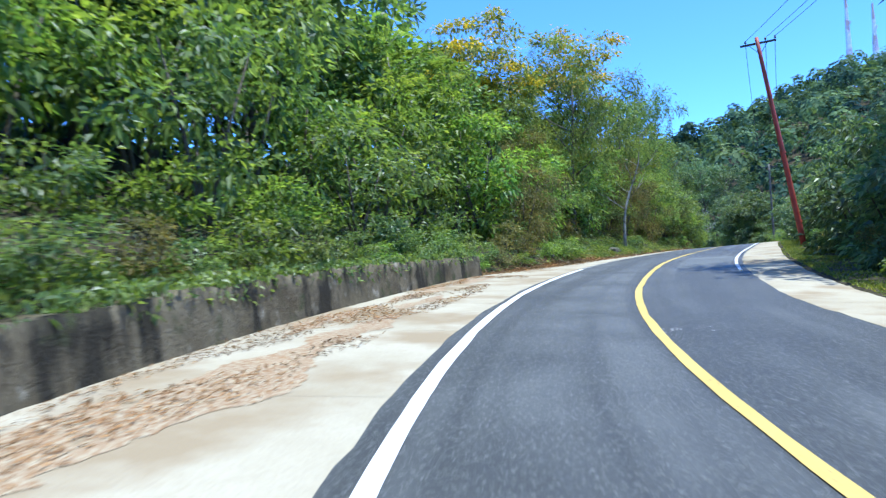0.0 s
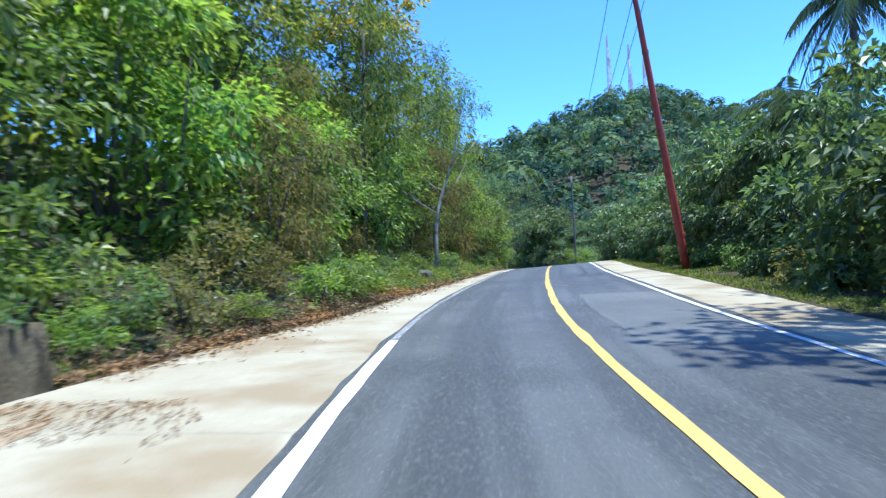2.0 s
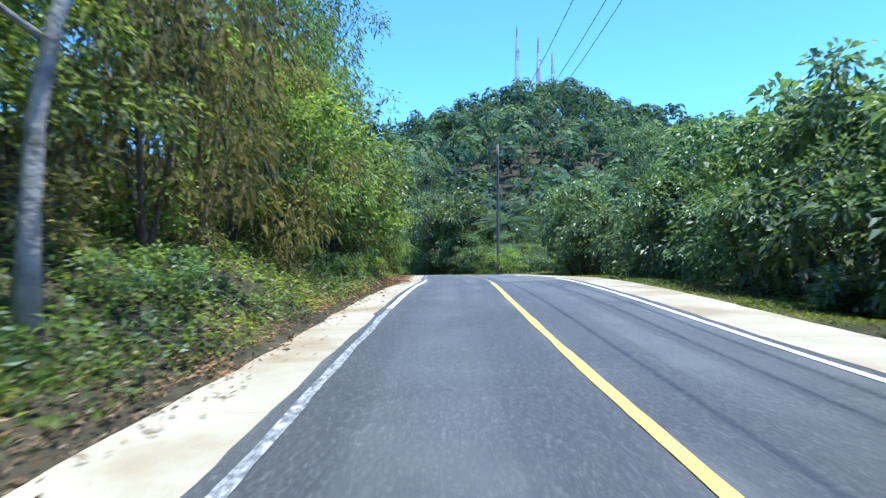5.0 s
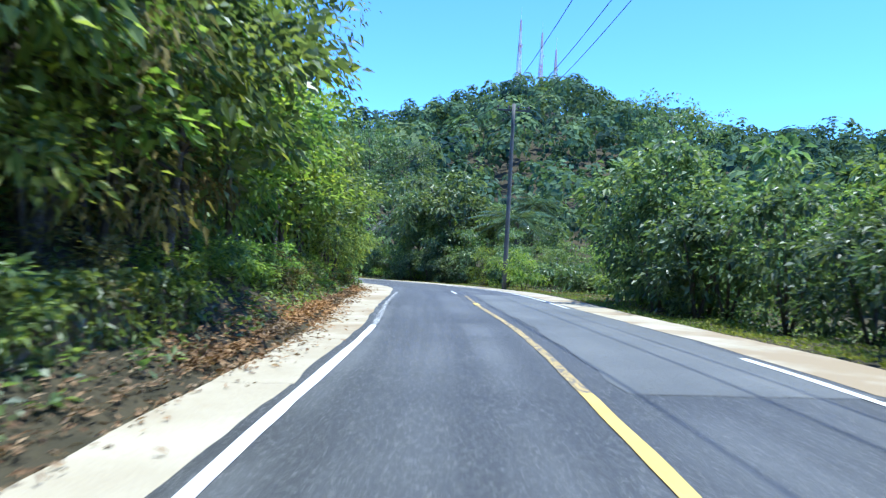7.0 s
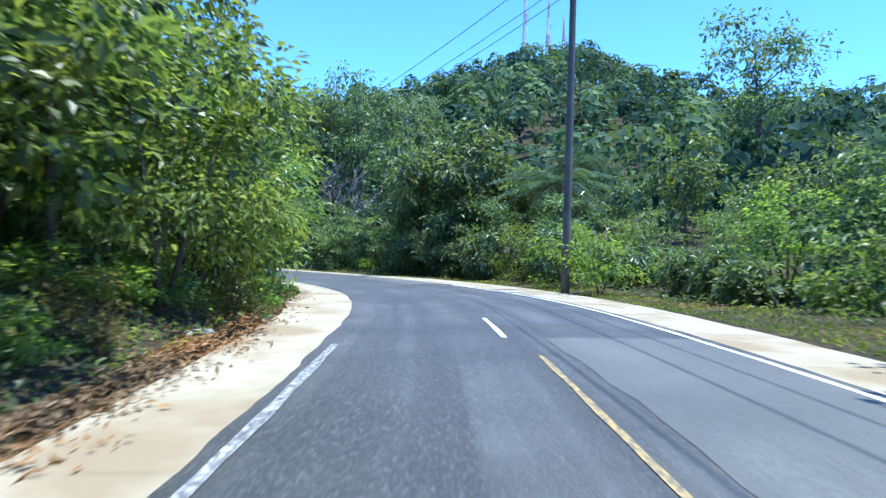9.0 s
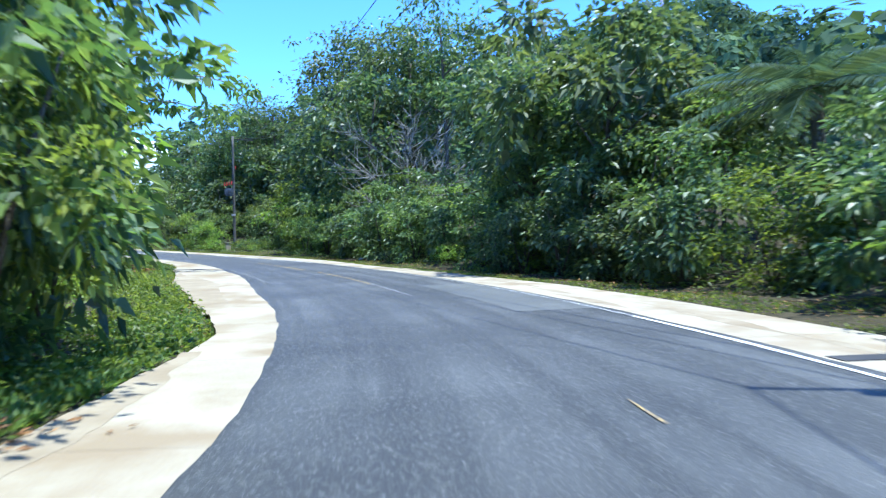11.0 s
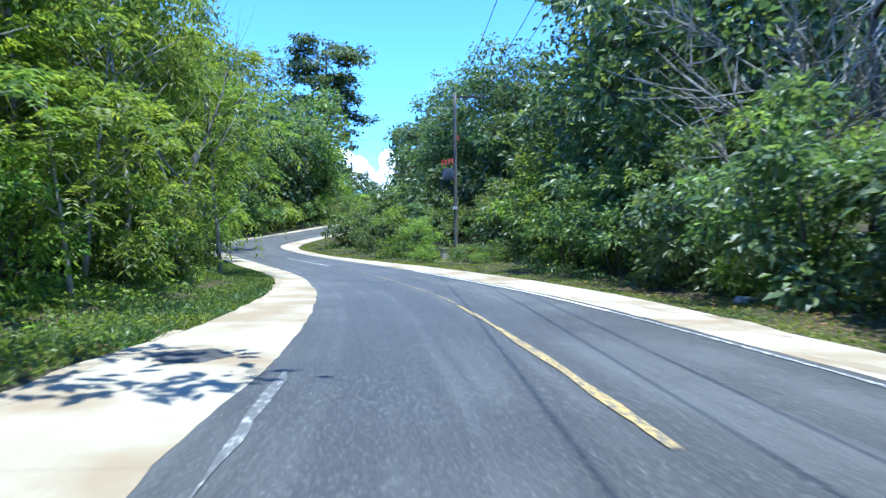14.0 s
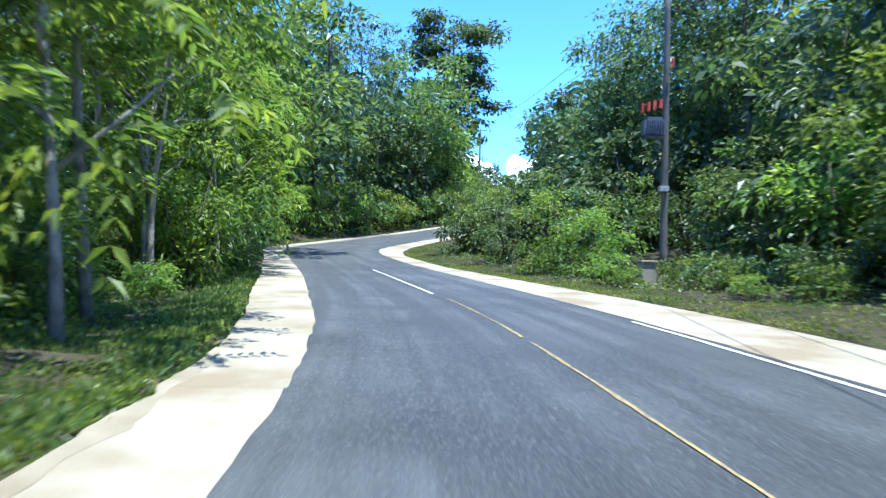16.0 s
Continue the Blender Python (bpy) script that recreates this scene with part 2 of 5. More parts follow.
def part(name, me, parent, label=""):
    ob = new(name, me)
    ob.parent = parent
    return tagged(ob, label) if label else ob


def tubes(runs, sides=7):
    """Verts and faces of tapered tubes along runs of (point, radius)."""
    V, Fc = [], []
    for run in runs:
        start = len(V)
        n = len(run)
        for i, (p, r) in enumerate(run):
            p = Vector(p)
            d = (Vector(run[min(i + 1, n - 1)][0]) - Vector(run[max(i - 1, 0)][0])).normalized()
            a = d.orthogonal().normalized()
            b = d.cross(a)
            for k in range(sides):
                w = 2 * math.pi * k / sides
                V.append(tuple(p + (a * math.cos(w) + b * math.sin(w)) * r))
        for i in range(n - 1):
            for k in range(sides):
                q, k2 = start + i * sides, (k + 1) % sides
                Fc.append((q + k, q + k2, q + sides + k2, q + sides + k))
        Fc.append(tuple(start + k for k in reversed(range(sides))))
        Fc.append(tuple(start + (n - 1) * sides + k for k in range(sides)))
    return V, Fc


def boxes(items, bevel=0.0):
    """Verts and faces of turned boxes: (centre, half sizes, yaw)."""
    bm = bmesh.new()
    for c, h, yaw in items:
        m = Matrix.Translation(c) @ Matrix.Rotation(yaw, 4, "Z") @ Matrix.Diagonal((2 * h[0], 2 * h[1], 2 * h[2], 1))
        bmesh.ops.create_cube(bm, size=1.0, matrix=m)
    if bevel:
        bmesh.ops.bevel(bm, geom=list(bm.edges), offset=bevel, segments=2, affect="EDGES")
    v = [tuple(q.co) for q in bm.verts]
    bm.verts.index_update()
    f = [tuple(q.index for q in fc.verts) for fc in bm.faces]
    bm.free()
    return v, f


def leaves(base, axis, nrm, length, width, droop=0.15, fold=0.12):
    """Verts and faces of folded leaves: four corners and two faces each."""
    axis = axis / np.linalg.norm(axis, axis=1, keepdims=True)
    side = np.cross(axis, nrm)
    side /= np.linalg.norm(side, axis=1, keepdims=True) + 1e-9
    up = np.cross(side, axis)
    L, W = length[:, None], width[:, None]
    mid = base + axis * L * 0.45
    tip = base + axis * L - np.array([0, 0, 1.0]) * L * droop
    v = np.stack([base, mid + side * W / 2 + up * W * fold, tip, mid - side * W / 2 + up * W * fold], 1).reshape(-1, 3)
    i = np.arange(len(base))[:, None] * 4
    f = np.concatenate([i + [0, 1, 2], i + [0, 2, 3]], 1).reshape(-1, 3)
    return v, f


def unit(rng, n):
    d = rng.normal(size=(n, 3))
    return d / np.linalg.norm(d, axis=1, keepdims=True)


def clump_leaves(rng, centres, per, spread, length, width, up=0.8, flat=0.6, out=None, droop=0.2):
    """Leaves scattered round the centres of clumps."""
    n = len(centres) * per
    c = np.repeat(centres, per, 0)
    off = rng.normal(size=(n, 3)) * np.array([1, 1, flat]) * spread * 0.78
    ax = off / (np.linalg.norm(off, axis=1, keepdims=True) + 1e-6) + rng.normal(size=(n, 3)) * 0.5
    if out is not None:
        ax += np.repeat(out, per, 0) * 0.6
    ax[:, 2] -= 0.2
    nr = rng.normal(size=(n, 3)) * 0.46 + np.array([0, 0, up * 1.05])
    if out is not None:
        nr += np.repeat(out, per, 0) * 0.95
    size = rng.uniform(0.65, 1.25, n)
    return leaves(c + off, ax, nr, length * size, width * size, droop)


def spray_leaves(rng, centres, out, fronds, pairs, reach, length, width):
    """Feathery sprays: drooping stalks with leaflets on both sides."""
    B, A, N = [], [], []
    for c, o in zip(centres, out):
        for _ in range(fronds):
            d = o * 0.8 + rng.normal(size=3) * 0.7
            d[2] += 0.25
            d /= np.linalg.norm(d)
            side = np.cross(d, (0, 0, 1.0))
            side /= np.linalg.norm(side) + 1e-6
            R = reach * rng.uniform(0.7, 1.2)
            for k in range(pairs):
                u = (k + 0.6) / pairs
                p = c + d * R * u - np.array([0, 0, 0.55]) * R * u * u
                for sg in (1, -1):
                    B.append(p)
                    A.append(side * sg + d * 0.5 - np.array([0, 0, 0.3]) + rng.normal(size=3) * 0.12)
                    N.append(np.array([0, 0, 0.85]) + o * 0.5 + rng.normal(size=3) * 0.32)
    n = len(B)
    size = rng.uniform(0.75, 1.2, n)
    return leaves(np.array(B), np.array(A), np.array(N), length * size, width * size, 0.25)


def lobed(rng, n, radii, centre, hollow=0.5, low=-0.75, seed=0.0, lobe=0.35):
    """Clump centres on the domed tops of separate boughs, and the ways outward; a few fill the shaded inside."""
    radii, centre = np.array(radii, float), np.array(centre, float)
    k = max(8, n // 8)
    d = np.empty((0, 3))
    while len(d) < k:                 # boughs spread evenly round the crown
        c = unit(rng, 12)
        c = c[c[:, 2] > low]
        near = (c @ d.T).max(1) if len(d) else np.zeros(len(c))
        d = np.vstack([d, c[near.argmin()]])
    far = rng.uniform(0.62, 0.92, (k, 1)) * (1 + lobe * rng.normal(size=(k, 1)) * 0.35)
    boughs = centre + d * far * radii
    size = radii.mean() * rng.uniform(0.27, 0.44, k)
    pick = np.arange(n) % k
    e = unit(rng, n) + d[pick] * 0.55 + np.array([0, 0, 0.55])
    e /= np.linalg.norm(e, axis=1, keepdims=True)
    p = boughs[pick] + e * size[pick][:, None] * rng.uniform(0.86, 1.05, (n, 1)) * np.array([1, 1, 0.75])
    inner = rng.uniform(0, 1, n) < 0.14
    p[inner] = centre + (boughs[pick][inner] - centre) * rng.uniform(0.2, 0.7, (int(inner.sum()), 1))
    return p, e


def joined(pairs):
    V, Fc, n = [], [], 0
    for v, f in pairs:
        V.append(np.asarray(v))
        Fc.append(np.asarray(f) + n)
        n += len(v)
    return np.concatenate(V), np.concatenate(Fc)


# ---- plan of the road ----
# Places along the yellow centre line, and the camber (degrees) by metres along it
ROAD = [
    (1.91, -0.13, -0.07),
    (2.67, 7.66, 0.33),
    (4.34, 15.26, 0.66),
    (6.85, 22.72, 1.01),
    (9.79, 30.09, 1.35),
    (13.13, 37.30, 1.65),
    (16.57, 44.33, 1.89),
    (20.19, 51.51, 2.14),
    (23.91, 58.71, 2.41),
    (27.69, 65.80, 2.58),
    (31.44, 72.83, 2.59),
    (34.82, 79.92, 2.56),
    (38.45, 87.30, 2.52),
    (41.78, 94.69, 2.42),
    (44.29, 102.62, 2.26),
    (45.52, 110.71, 2.12),
    (45.74, 118.94, 2.01),
    (45.43, 127.02, 1.89),
    (44.55, 135.01, 1.79),
    (43.26, 142.75, 1.71),
    (41.51, 150.29, 1.60),
    (37.49, 162.58, 1.54),
    (31.44, 175.85, 1.61),
    (25.47, 187.52, 1.84),
    (20.87, 196.95, 2.37),
    (20.64, 207.61, 2.97),
    (22.89, 218.59, 3.85),
    (26.89, 229.30, 5.10),
    (32.60, 240.50, 6.30),
    (40.50, 251.50, 7.40),
    (50.00, 261.00, 8.30),
]
BANK = [(0, -2.2), (22, -2.2), (32, -1.1), (42, -0.3), (54, 0.3), (64, 1.6), (74, 1.9), (84, 1.0), (100, 0.4), (120, 0.5), (140, 0.0), (155, 0.0), (190, -0.6), (270, -0.6)]
BACK = [(-1.5, -46.0, -2.0), (0.4, -31.0, -1.5), (1.3, -15.5, -0.9)]


def glide(points, step):
    """A smooth line through the points, in even steps."""
    p = np.array(points)
    p = np.vstack([2 * p[0] - p[1], p, 2 * p[-1] - p[-2]])
    out = []
    for i in range(1, len(p) - 2):
        a, b, c, d = p[i - 1], p[i], p[i + 1], p[i + 2]
        for u in np.linspace(0, 1, 24, endpoint=False):
            out.append(0.5 * (2 * b + (c - a) * u + (2 * a - 5 * b + 4 * c - d) * u * u + (3 * b - a - 3 * c + d) * u ** 3))
    out = np.array(out + [p[-2]])
    far = np.r_[0, np.cumsum(np.linalg.norm(np.diff(out[:, :2], axis=0), axis=1))]
    q = np.arange(0, far[-1], step)
    return np.stack([np.interp(q, far, out[:, k]) for k in range(3)], 1), q


LINE, LS = glide(BACK + ROAD, 1.0)
k0 = int(np.argmin(((LINE[:, :2] - np.array(ROAD[0][:2])) ** 2).sum(1)))
LS = LS - LS[k0]                       # metres along, 0 at the first place of ROAD
TAN = np.gradient(LINE[:, :2], axis=0)
TAN /= np.linalg.norm(TAN, axis=1, keepdims=True)
RIGHT = np.stack([TAN[:, 1], -TAN[:, 0]], 1)
CAMBER = np.tan(np.radians(np.interp(LS, [b[0] for b in BANK], [b[1] for b in BANK])))


def span(s, table):
    return np.interp(s, [r[0] for r in table], [r[1] for r in table])


# Outer edges of the concrete shoulders, in metres from the centre line
LEFT_EDGE = [(0, 6.15), (24, 6.3), (29, 5.4), (33, 4.7), (45, 4.35), (55, 4.05), (78, 4.0), (90, 4.4), (100, 4.7), (106, 5.2), (112, 4.9), (118, 4.5), (125, 5.4), (134, 6.3), (145, 5.8), (148, 5.35), (153, 5.0), (160, 4.72), (164, 4.5), (168, 4.56), (174, 5.0), (180, 5.3), (195, 5.3), (206, 5.1), (280, 5.0)]
INNER_LEFT = [(-40, -2.92), (12, -2.95), (22, -3.06), (32, -3.12), (95, -3.16), (112, -3.42), (120, -3.56), (127, -3.84), (133, -3.74), (138, -3.58), (141, -3.68), (145, -3.48), (152, -3.42), (165, -3.33), (170, -3.44), (177, -3.68), (260, -3.68)]
RIGHT_EDGE = [(0, 4.7), (30, 4.9), (46, 4.9), (60, 4.6), (80, 4.4), (95, 4.6), (115, 5.2), (126, 5.3), (136, 4.5), (146, 4.5), (152, 5.0), (162, 5.6), (178, 5.6), (187, 5.2), (195, 4.7), (206, 4.7), (213, 5.2), (230, 4.8), (280, 4.8)]


def road_at(s, o, lift=0.0):
    """The place at s metres along the road and o metres to the right of its centre line."""
    s, o = np.asarray(s, float), np.asarray(o, float)
    x, y, z, nx, ny, cam_ = (np.interp(s, LS, c) for c in (LINE[:, 0], LINE[:, 1], LINE[:, 2], RIGHT[:, 0], RIGHT[:, 1], CAMBER))
    return np.stack([x + nx * o, y + ny * o, z + np.clip(o, -7, 7) * cam_ + lift + 0 * o], -1)


def along(xy):
    """Metres along and to the right of the centre line for places in the plan."""
    xy = np.atleast_2d(xy)
    S, O = np.empty(len(xy)), np.empty(len(xy))
    for a in range(0, len(xy), 4000):
        q = xy[a:a + 4000]
        j = ((q[:, None] - LINE[None, :, :2]) ** 2).sum(2).argmin(1)
        off = q - LINE[j, :2]
        S[a:a + 4000] = LS[j] + (off * TAN[j]).sum(1)
        o = (off * RIGHT[j]).sum(1)
        past = (j == 0) | (j == len(LINE) - 1)            # round the ends of the road
        O[a:a + 4000] = np.where(past, np.copysign(np.hypot(off[:, 0], off[:, 1]), o), o)
    return S, O


def swell(x, y):
    """Small unevenness of the ground."""
    return 0.14 * np.sin(x * 0.9 + 1.3 * np.sin(y * 0.37)) * np.cos(y * 0.8) + 0.3 * np.sin(x * 0.21 + 2) * np.sin(y * 0.17 + x * 0.05)


FLAT_L = [(0, 0.9), (28, 0.7), (32, 0.4), (70, 0.4), (80, 0.8), (108, 0.9), (118, 2.6), (132, 3.2), (150, 3.0), (165, 2.0), (260, 1.5)]
SLOPE_L = [(0, 0.42), (28, 0.45), (45, 0.5), (75, 0.6), (100, 0.6), (115, 0.3), (135, 0.22), (260, 0.2)]
SLOPE_R = [(0, -0.10), (60, -0.06), (95, 0.03), (112, 0.16), (150, 0.2), (200, 0.12), (260, 0.1)]
HILL = [(-60, 6), (-20, 6), (2, 8), (8, 24), (13, 42), (17, 56), (22, 63), (27, 76), (33, 91), (38, 84), (43, 72), (48, 59), (60, 52), (80, 40), (120, 18)]   # degrees clockwise from +y, metres


def ground_at(xy):
    """The height of the ground in the plan."""
    xy = np.atleast_2d(np.asarray(xy, float))
    S, O = along(xy)
    x, y = xy[:, 0], xy[:, 1]
    edge = road_at(S, O)[:, 2]
    left = O < 0
    d = np.where(left, -O - span(S, LEFT_EDGE), O - span(S, RIGHT_EDGE))
    far_fade = np.exp(-np.maximum(d - 25, 0) / 40)
    rise_l = np.maximum(d - span(S, FLAT_L), 0)
    up_l = 20 * (1 - np.exp(-span(S, SLOPE_L) * rise_l / 20))
    step = np.where(S < 25.0, 0.72 * np.clip((d - 0.45) / 0.5, 0, 1), 0.0)
    rise_r = np.maximum(d - 2.6, 0)
    up_r = span(S, SLOPE_R) * 45 * (1 - np.exp(-rise_r / 45))
    z = edge + np.where(left, up_l * far_fade + step, up_r * far_fade)
    z += np.clip(d / 2.5, 0, 1) * swell(x, y)
    z = np.where(d < 0.25, edge - 0.13, z - 0.02)
    # the wooded hill: crest heights round the compass, seen from the road
    far = np.hypot(x - 30, y - 60)
    crest = np.interp(np.degrees(np.arctan2(x - 30, y - 60)), [h[0] for h in HILL], [h[1] for h in HILL])
    u = np.clip((far - 105) / 320, 0, 1)
    back = np.clip((far - 440) / 500, 0, 1)
    z = z + crest * (u * u * (3 - 2 * u)) * (1 - 0.8 * back) * np.clip((d - 12) / 60, 0, 1)
    return z


def strip(name, s0, s1, left, right, lift, mat, step=1.0, columns=2, thick=0.0, ragged=0.0, seed=1):
    """A band of the road between two offsets (numbers or tables), with an optional thickness."""
    rg = np.random.default_rng(seed)
    n = max(2, int(round((s1 - s0) / step)) + 1)
    s = np.linspace(s0, s1, n)
    a = span(s, left) if isinstance(left, list) else np.full(n, float(left))
    b = span(s, right) if isinstance(right, list) else np.full(n, float(right))
    if ragged:
        wave = np.exp(-0.5 * (np.arange(-4, 5) * step / 0.4) ** 2)
        wave /= np.sqrt((wave ** 2).sum())
        a = a + (np.convolve(rg.normal(size=n + 8), wave, "valid") + 0.35 * rg.normal(size=n)) * ragged
        b = b + (np.convolve(rg.normal(size=n + 8), wave, "valid") + 0.35 * rg.normal(size=n)) * ragged
    V, UV, Fc = [], [], []
    for c in range(columns):
        u = c / (columns - 1)
        o = a * (1 - u) + b * u
        V.append(road_at(s, o, lift))
        UV.append(np.stack([o, s], 1))
    V, UV = np.concatenate(V), np.concatenate(UV)
    for c in range(columns - 1):
        i = np.arange(n - 1) + c * n
        Fc.append(np.stack([i, i + n, i + n + 1, i + 1], 1))
    Fc = np.concatenate(Fc).tolist()
    if thick:
        m = len(V)
        V = np.vstack([V, V - np.array([0, 0, thick])])
        UV = np.vstack([UV, UV])
        rim = list(range(n)) + [c * n + n - 1 for c in range(1, columns)] + [(columns - 1) * n + i for i in range(n - 2, -1, -1)] + [c * n for c in range(columns - 2, 0, -1)]
        for i, j in zip(rim, rim[1:] + rim[:1]):
            Fc.append((i, j, j + m, i + m))
    return mesh_from(name, V, [tuple(q) for q in Fc], mat, UV)


# ---- ground ----
def uneven(lo, hi, fine_lo, fine_hi, fine, grow):
    mid = list(np.arange(fine_lo, fine_hi, fine))
    a, st = [fine_lo], fine
    while a[-1] > lo:
        st *= grow
        a.append(a[-1] - st)
    b, st = [mid[-1]], fine
    while b[-1] < hi:
        st *= grow
        b.append(b[-1] + st)
    return np.array(a[:0:-1] + mid + b[1:])


gx = uneven(-2500, 2600, -26, 76, 1.05, 1.1)
gy = uneven(-2300, 2900, -26, 236, 1.05, 1.1)
GX, GY = np.meshgrid(gx, gy)
gxy = np.stack([GX.ravel(), GY.ravel()], 1)
gv = np.column_stack([gxy, ground_at(gxy)])
nx_, ny_ = len(gx), len(gy)
ii = (np.arange(ny_ - 1)[:, None] * nx_ + np.arange(nx_ - 1)[None]).ravel()
ground = new("ground", mesh_from("ground", gv, np.stack([ii, ii + 1, ii + nx_ + 1, ii + nx_], 1), SOIL, smooth=True))
tagged(ground, "brown soil and leaf mould under roadside forest", "ground", kind="structure")

# ---- road ----
road = new("road", strip("road", -40, LS[-1] - 1, [(a, b - 0.03) for a, b in INNER_LEFT], 3.2, 0.0, ASPHALT, 1.0, 11, 0.14))
tagged(road, "grey two-lane asphalt road with worn wheel tracks", "road", kind="structure")
for nm, s0, s1, a, b, lift in (("road_patch", 27.0, 36.5, 0.75, 2.75, 0.005), ("road_patch", 73.0, 97.0, 0.45, 3.05, 0.005), ("road_patch", 119.5, 127.5, 1.2, 3.1, 0.005)):
    part(nm, strip(nm, s0, s1, a, b, lift, ASPHALT_PALE, 0.8, 3, 0.0, 0.03, int(s0)), road, "pale grey asphalt repair patch")


EDGE_LINE = [(-40, -2.62), (10, -2.68), (20, -2.84), (30, -2.97), (45, -2.96), (55, -2.92), (80, -2.92), (96, -2.97)]


def line(s0, s1, o, width, mat, label, lift=0.010, ragged=0.006):
    base = EDGE_LINE if o == "left" else [(s0, o)]
    part("road_line", strip("road_line", s0, s1, [(a, b - width / 2) for a, b in base], [(a, b + width / 2) for a, b in base], lift, mat, 0.35, 2, 0.0, ragged, int(s0 * 7 + 300)), road, label)


line(-38, 27, 0.0, 0.15, YELLOW, "solid yellow centre line")
line(27, 46, 0.0, 0.17, YELLOW, "solid yellow centre line", ragged=0.012)
line(46, 73, 0.0, 0.14, YELLOW, "solid yellow centre line")
line(73, 88, 0.0, 0.13, YELLOW_WORN, "worn yellow centre line")
line(88, 89.2, 0.0, 0.17, YELLOW, "short fresh yellow dash")
line(89.2, 95, 0.0, 0.08, YELLOW_WORN, "worn yellow centre line")
line(97, 100.5, -0.25, 0.10, WHITE, "white dash")
line(111.2, 112.0, 0.08, 0.025, YELLOW_WORN, "almost worn off yellow line", ragged=0.015)
line(124, 129, 0.0, 0.055, WHITE_WORN, "thin worn white centre line", ragged=0.012)
line(129, 134, 0.0, 0.075, YELLOW_WORN, "worn yellowish centre line", ragged=0.012)
line(134, 138.5, 0.0, 0.085, YELLOW_WORN, "worn yellow centre line", ragged=0.012)
line(140.5, 147.5, -0.08, 0.13, YELLOW_WORN, "worn yellow centre line", ragged=0.014)
line(147.5, 151.8, -0.05, 0.10, YELLOW_WORN, "worn yellow centre line", ragged=0.014)
for s0, s1 in ((152.6, 155.2), (156.0, 161.0), (162.0, 169.0), (169.6, 177.0)):
    line(s0, s1, 0.0, 0.06, YELLOW_WORN, "thin worn yellow centre dash", ragged=0.010)
line(178.5, 192, -0.1, 0.09, WHITE, "thin white centre line")
line(-38, 28, "left", 0.16, WHITE, "solid white edge line")
line(28, 62, "left", 0.12, WHITE_WORN, "worn white edge line", ragged=0.010)
line(62, 80, "left", 0.14, WHITE, "solid white edge line")
line(80, 96, "left", 0.12, WHITE_WORN, "worn white edge line", ragged=0.012)
line(131, 144, -3.24, 0.11, WHITE_FAINT, "almost worn off white edge line", ragged=0.03)
line(25, 76, 2.92, 0.12, WHITE, "solid white edge line")
line(88, 118, 2.95, 0.10, WHITE, "white edge line")
line(118, 150, 2.95, 0.09, WHITE_WORN, "worn white edge line", ragged=0.010)
line(150, 172, 2.95, 0.10, WHITE, "white edge line")

# Chalky scrawls on the right lane, past reading
for s0, o0, n in ((10.3, -0.05, 10), (137.2, 1.3, 9)):
    rs = random.Random(int(s0))
    for k in range(n):
        a, b = s0 + rs.uniform(-0.35, 0.35), o0 + rs.uniform(0.0, 0.9)
        c, d = a + rs.uniform(0.06, 0.25), b + rs.uniform(-0.12, 0.12)
        q = road_at(np.array([a, c, c, a]), np.array([b, d, d + 0.045, b + 0.045]), 0.009)
        part("scrawl", mesh_from("scrawl", q, [(0, 3, 2, 1)], WHITE_WORN), road, "short chalky white stroke")

for s0, s1, o in ((40.75, 40.9, 0.55), (40.75, 40.95, 2.2)):
    line(s0, s1, o, 0.4, WHITE_WORN, "short white paint mark", 0.011, 0.01)

# Concrete shoulders, cast in slabs
for side, table, sg in (("left", LEFT_EDGE, -1), ("right", RIGHT_EDGE, 1)):
    kerb = new("pavement_" + side)
    tagged(kerb, "cream concrete road shoulder cast in slabs, stained in places", "pavement", kind="structure")
    cuts = np.arange(-36, LS[-1] - 3, 4.2)
    inner = 3.22 if side == "left" else 3.17
    for k, (a, b) in enumerate(zip(cuts, cuts[1:])):
        outer = [(s, sg * v) for s, v in table]
        l, r = (outer, INNER_LEFT) if side == "left" else (inner, outer)
        part("slab", strip("slab", a, b - 0.008, l, r, 0.004, CONCRETE, 0.35, 4, 0.2, 0.018, k + (500 if sg > 0 else 0)), kerb)


part("drain_cover", strip("drain_cover", 113.3, 113.62, 3.24, 4.1, 0.016, DARK_STEEL, 0.16, 3, 0.05), bpy.data.objects["pavement_right"], "dark steel drain cover set in the concrete")

# Earth washed over the shoulders
rs = random.Random(29)
for k in range(26):
    s0 = 101 + k * 2.0 + rs.uniform(-0.8, 0.8)
    ln, o0, wd = rs.uniform(1.6, 4.5), rs.uniform(3.45, 4.7), rs.uniform(0.12, 0.4)
    part("dirt_film", strip("dirt_film", s0, s0 + ln, [(s0, o0), (s0 + ln * 0.4, o0 - wd * 0.5), (s0 + ln, o0)], [(s0, o0 + 0.02), (s0 + ln * 0.5, o0 + wd * 0.6), (s0 + ln, o0 + 0.02)], 0.0065, DIRT, 0.15, 3, 0.0, 0.035, 900 + k), bpy.data.objects["pavement_right"], "brown earth washed over the concrete")
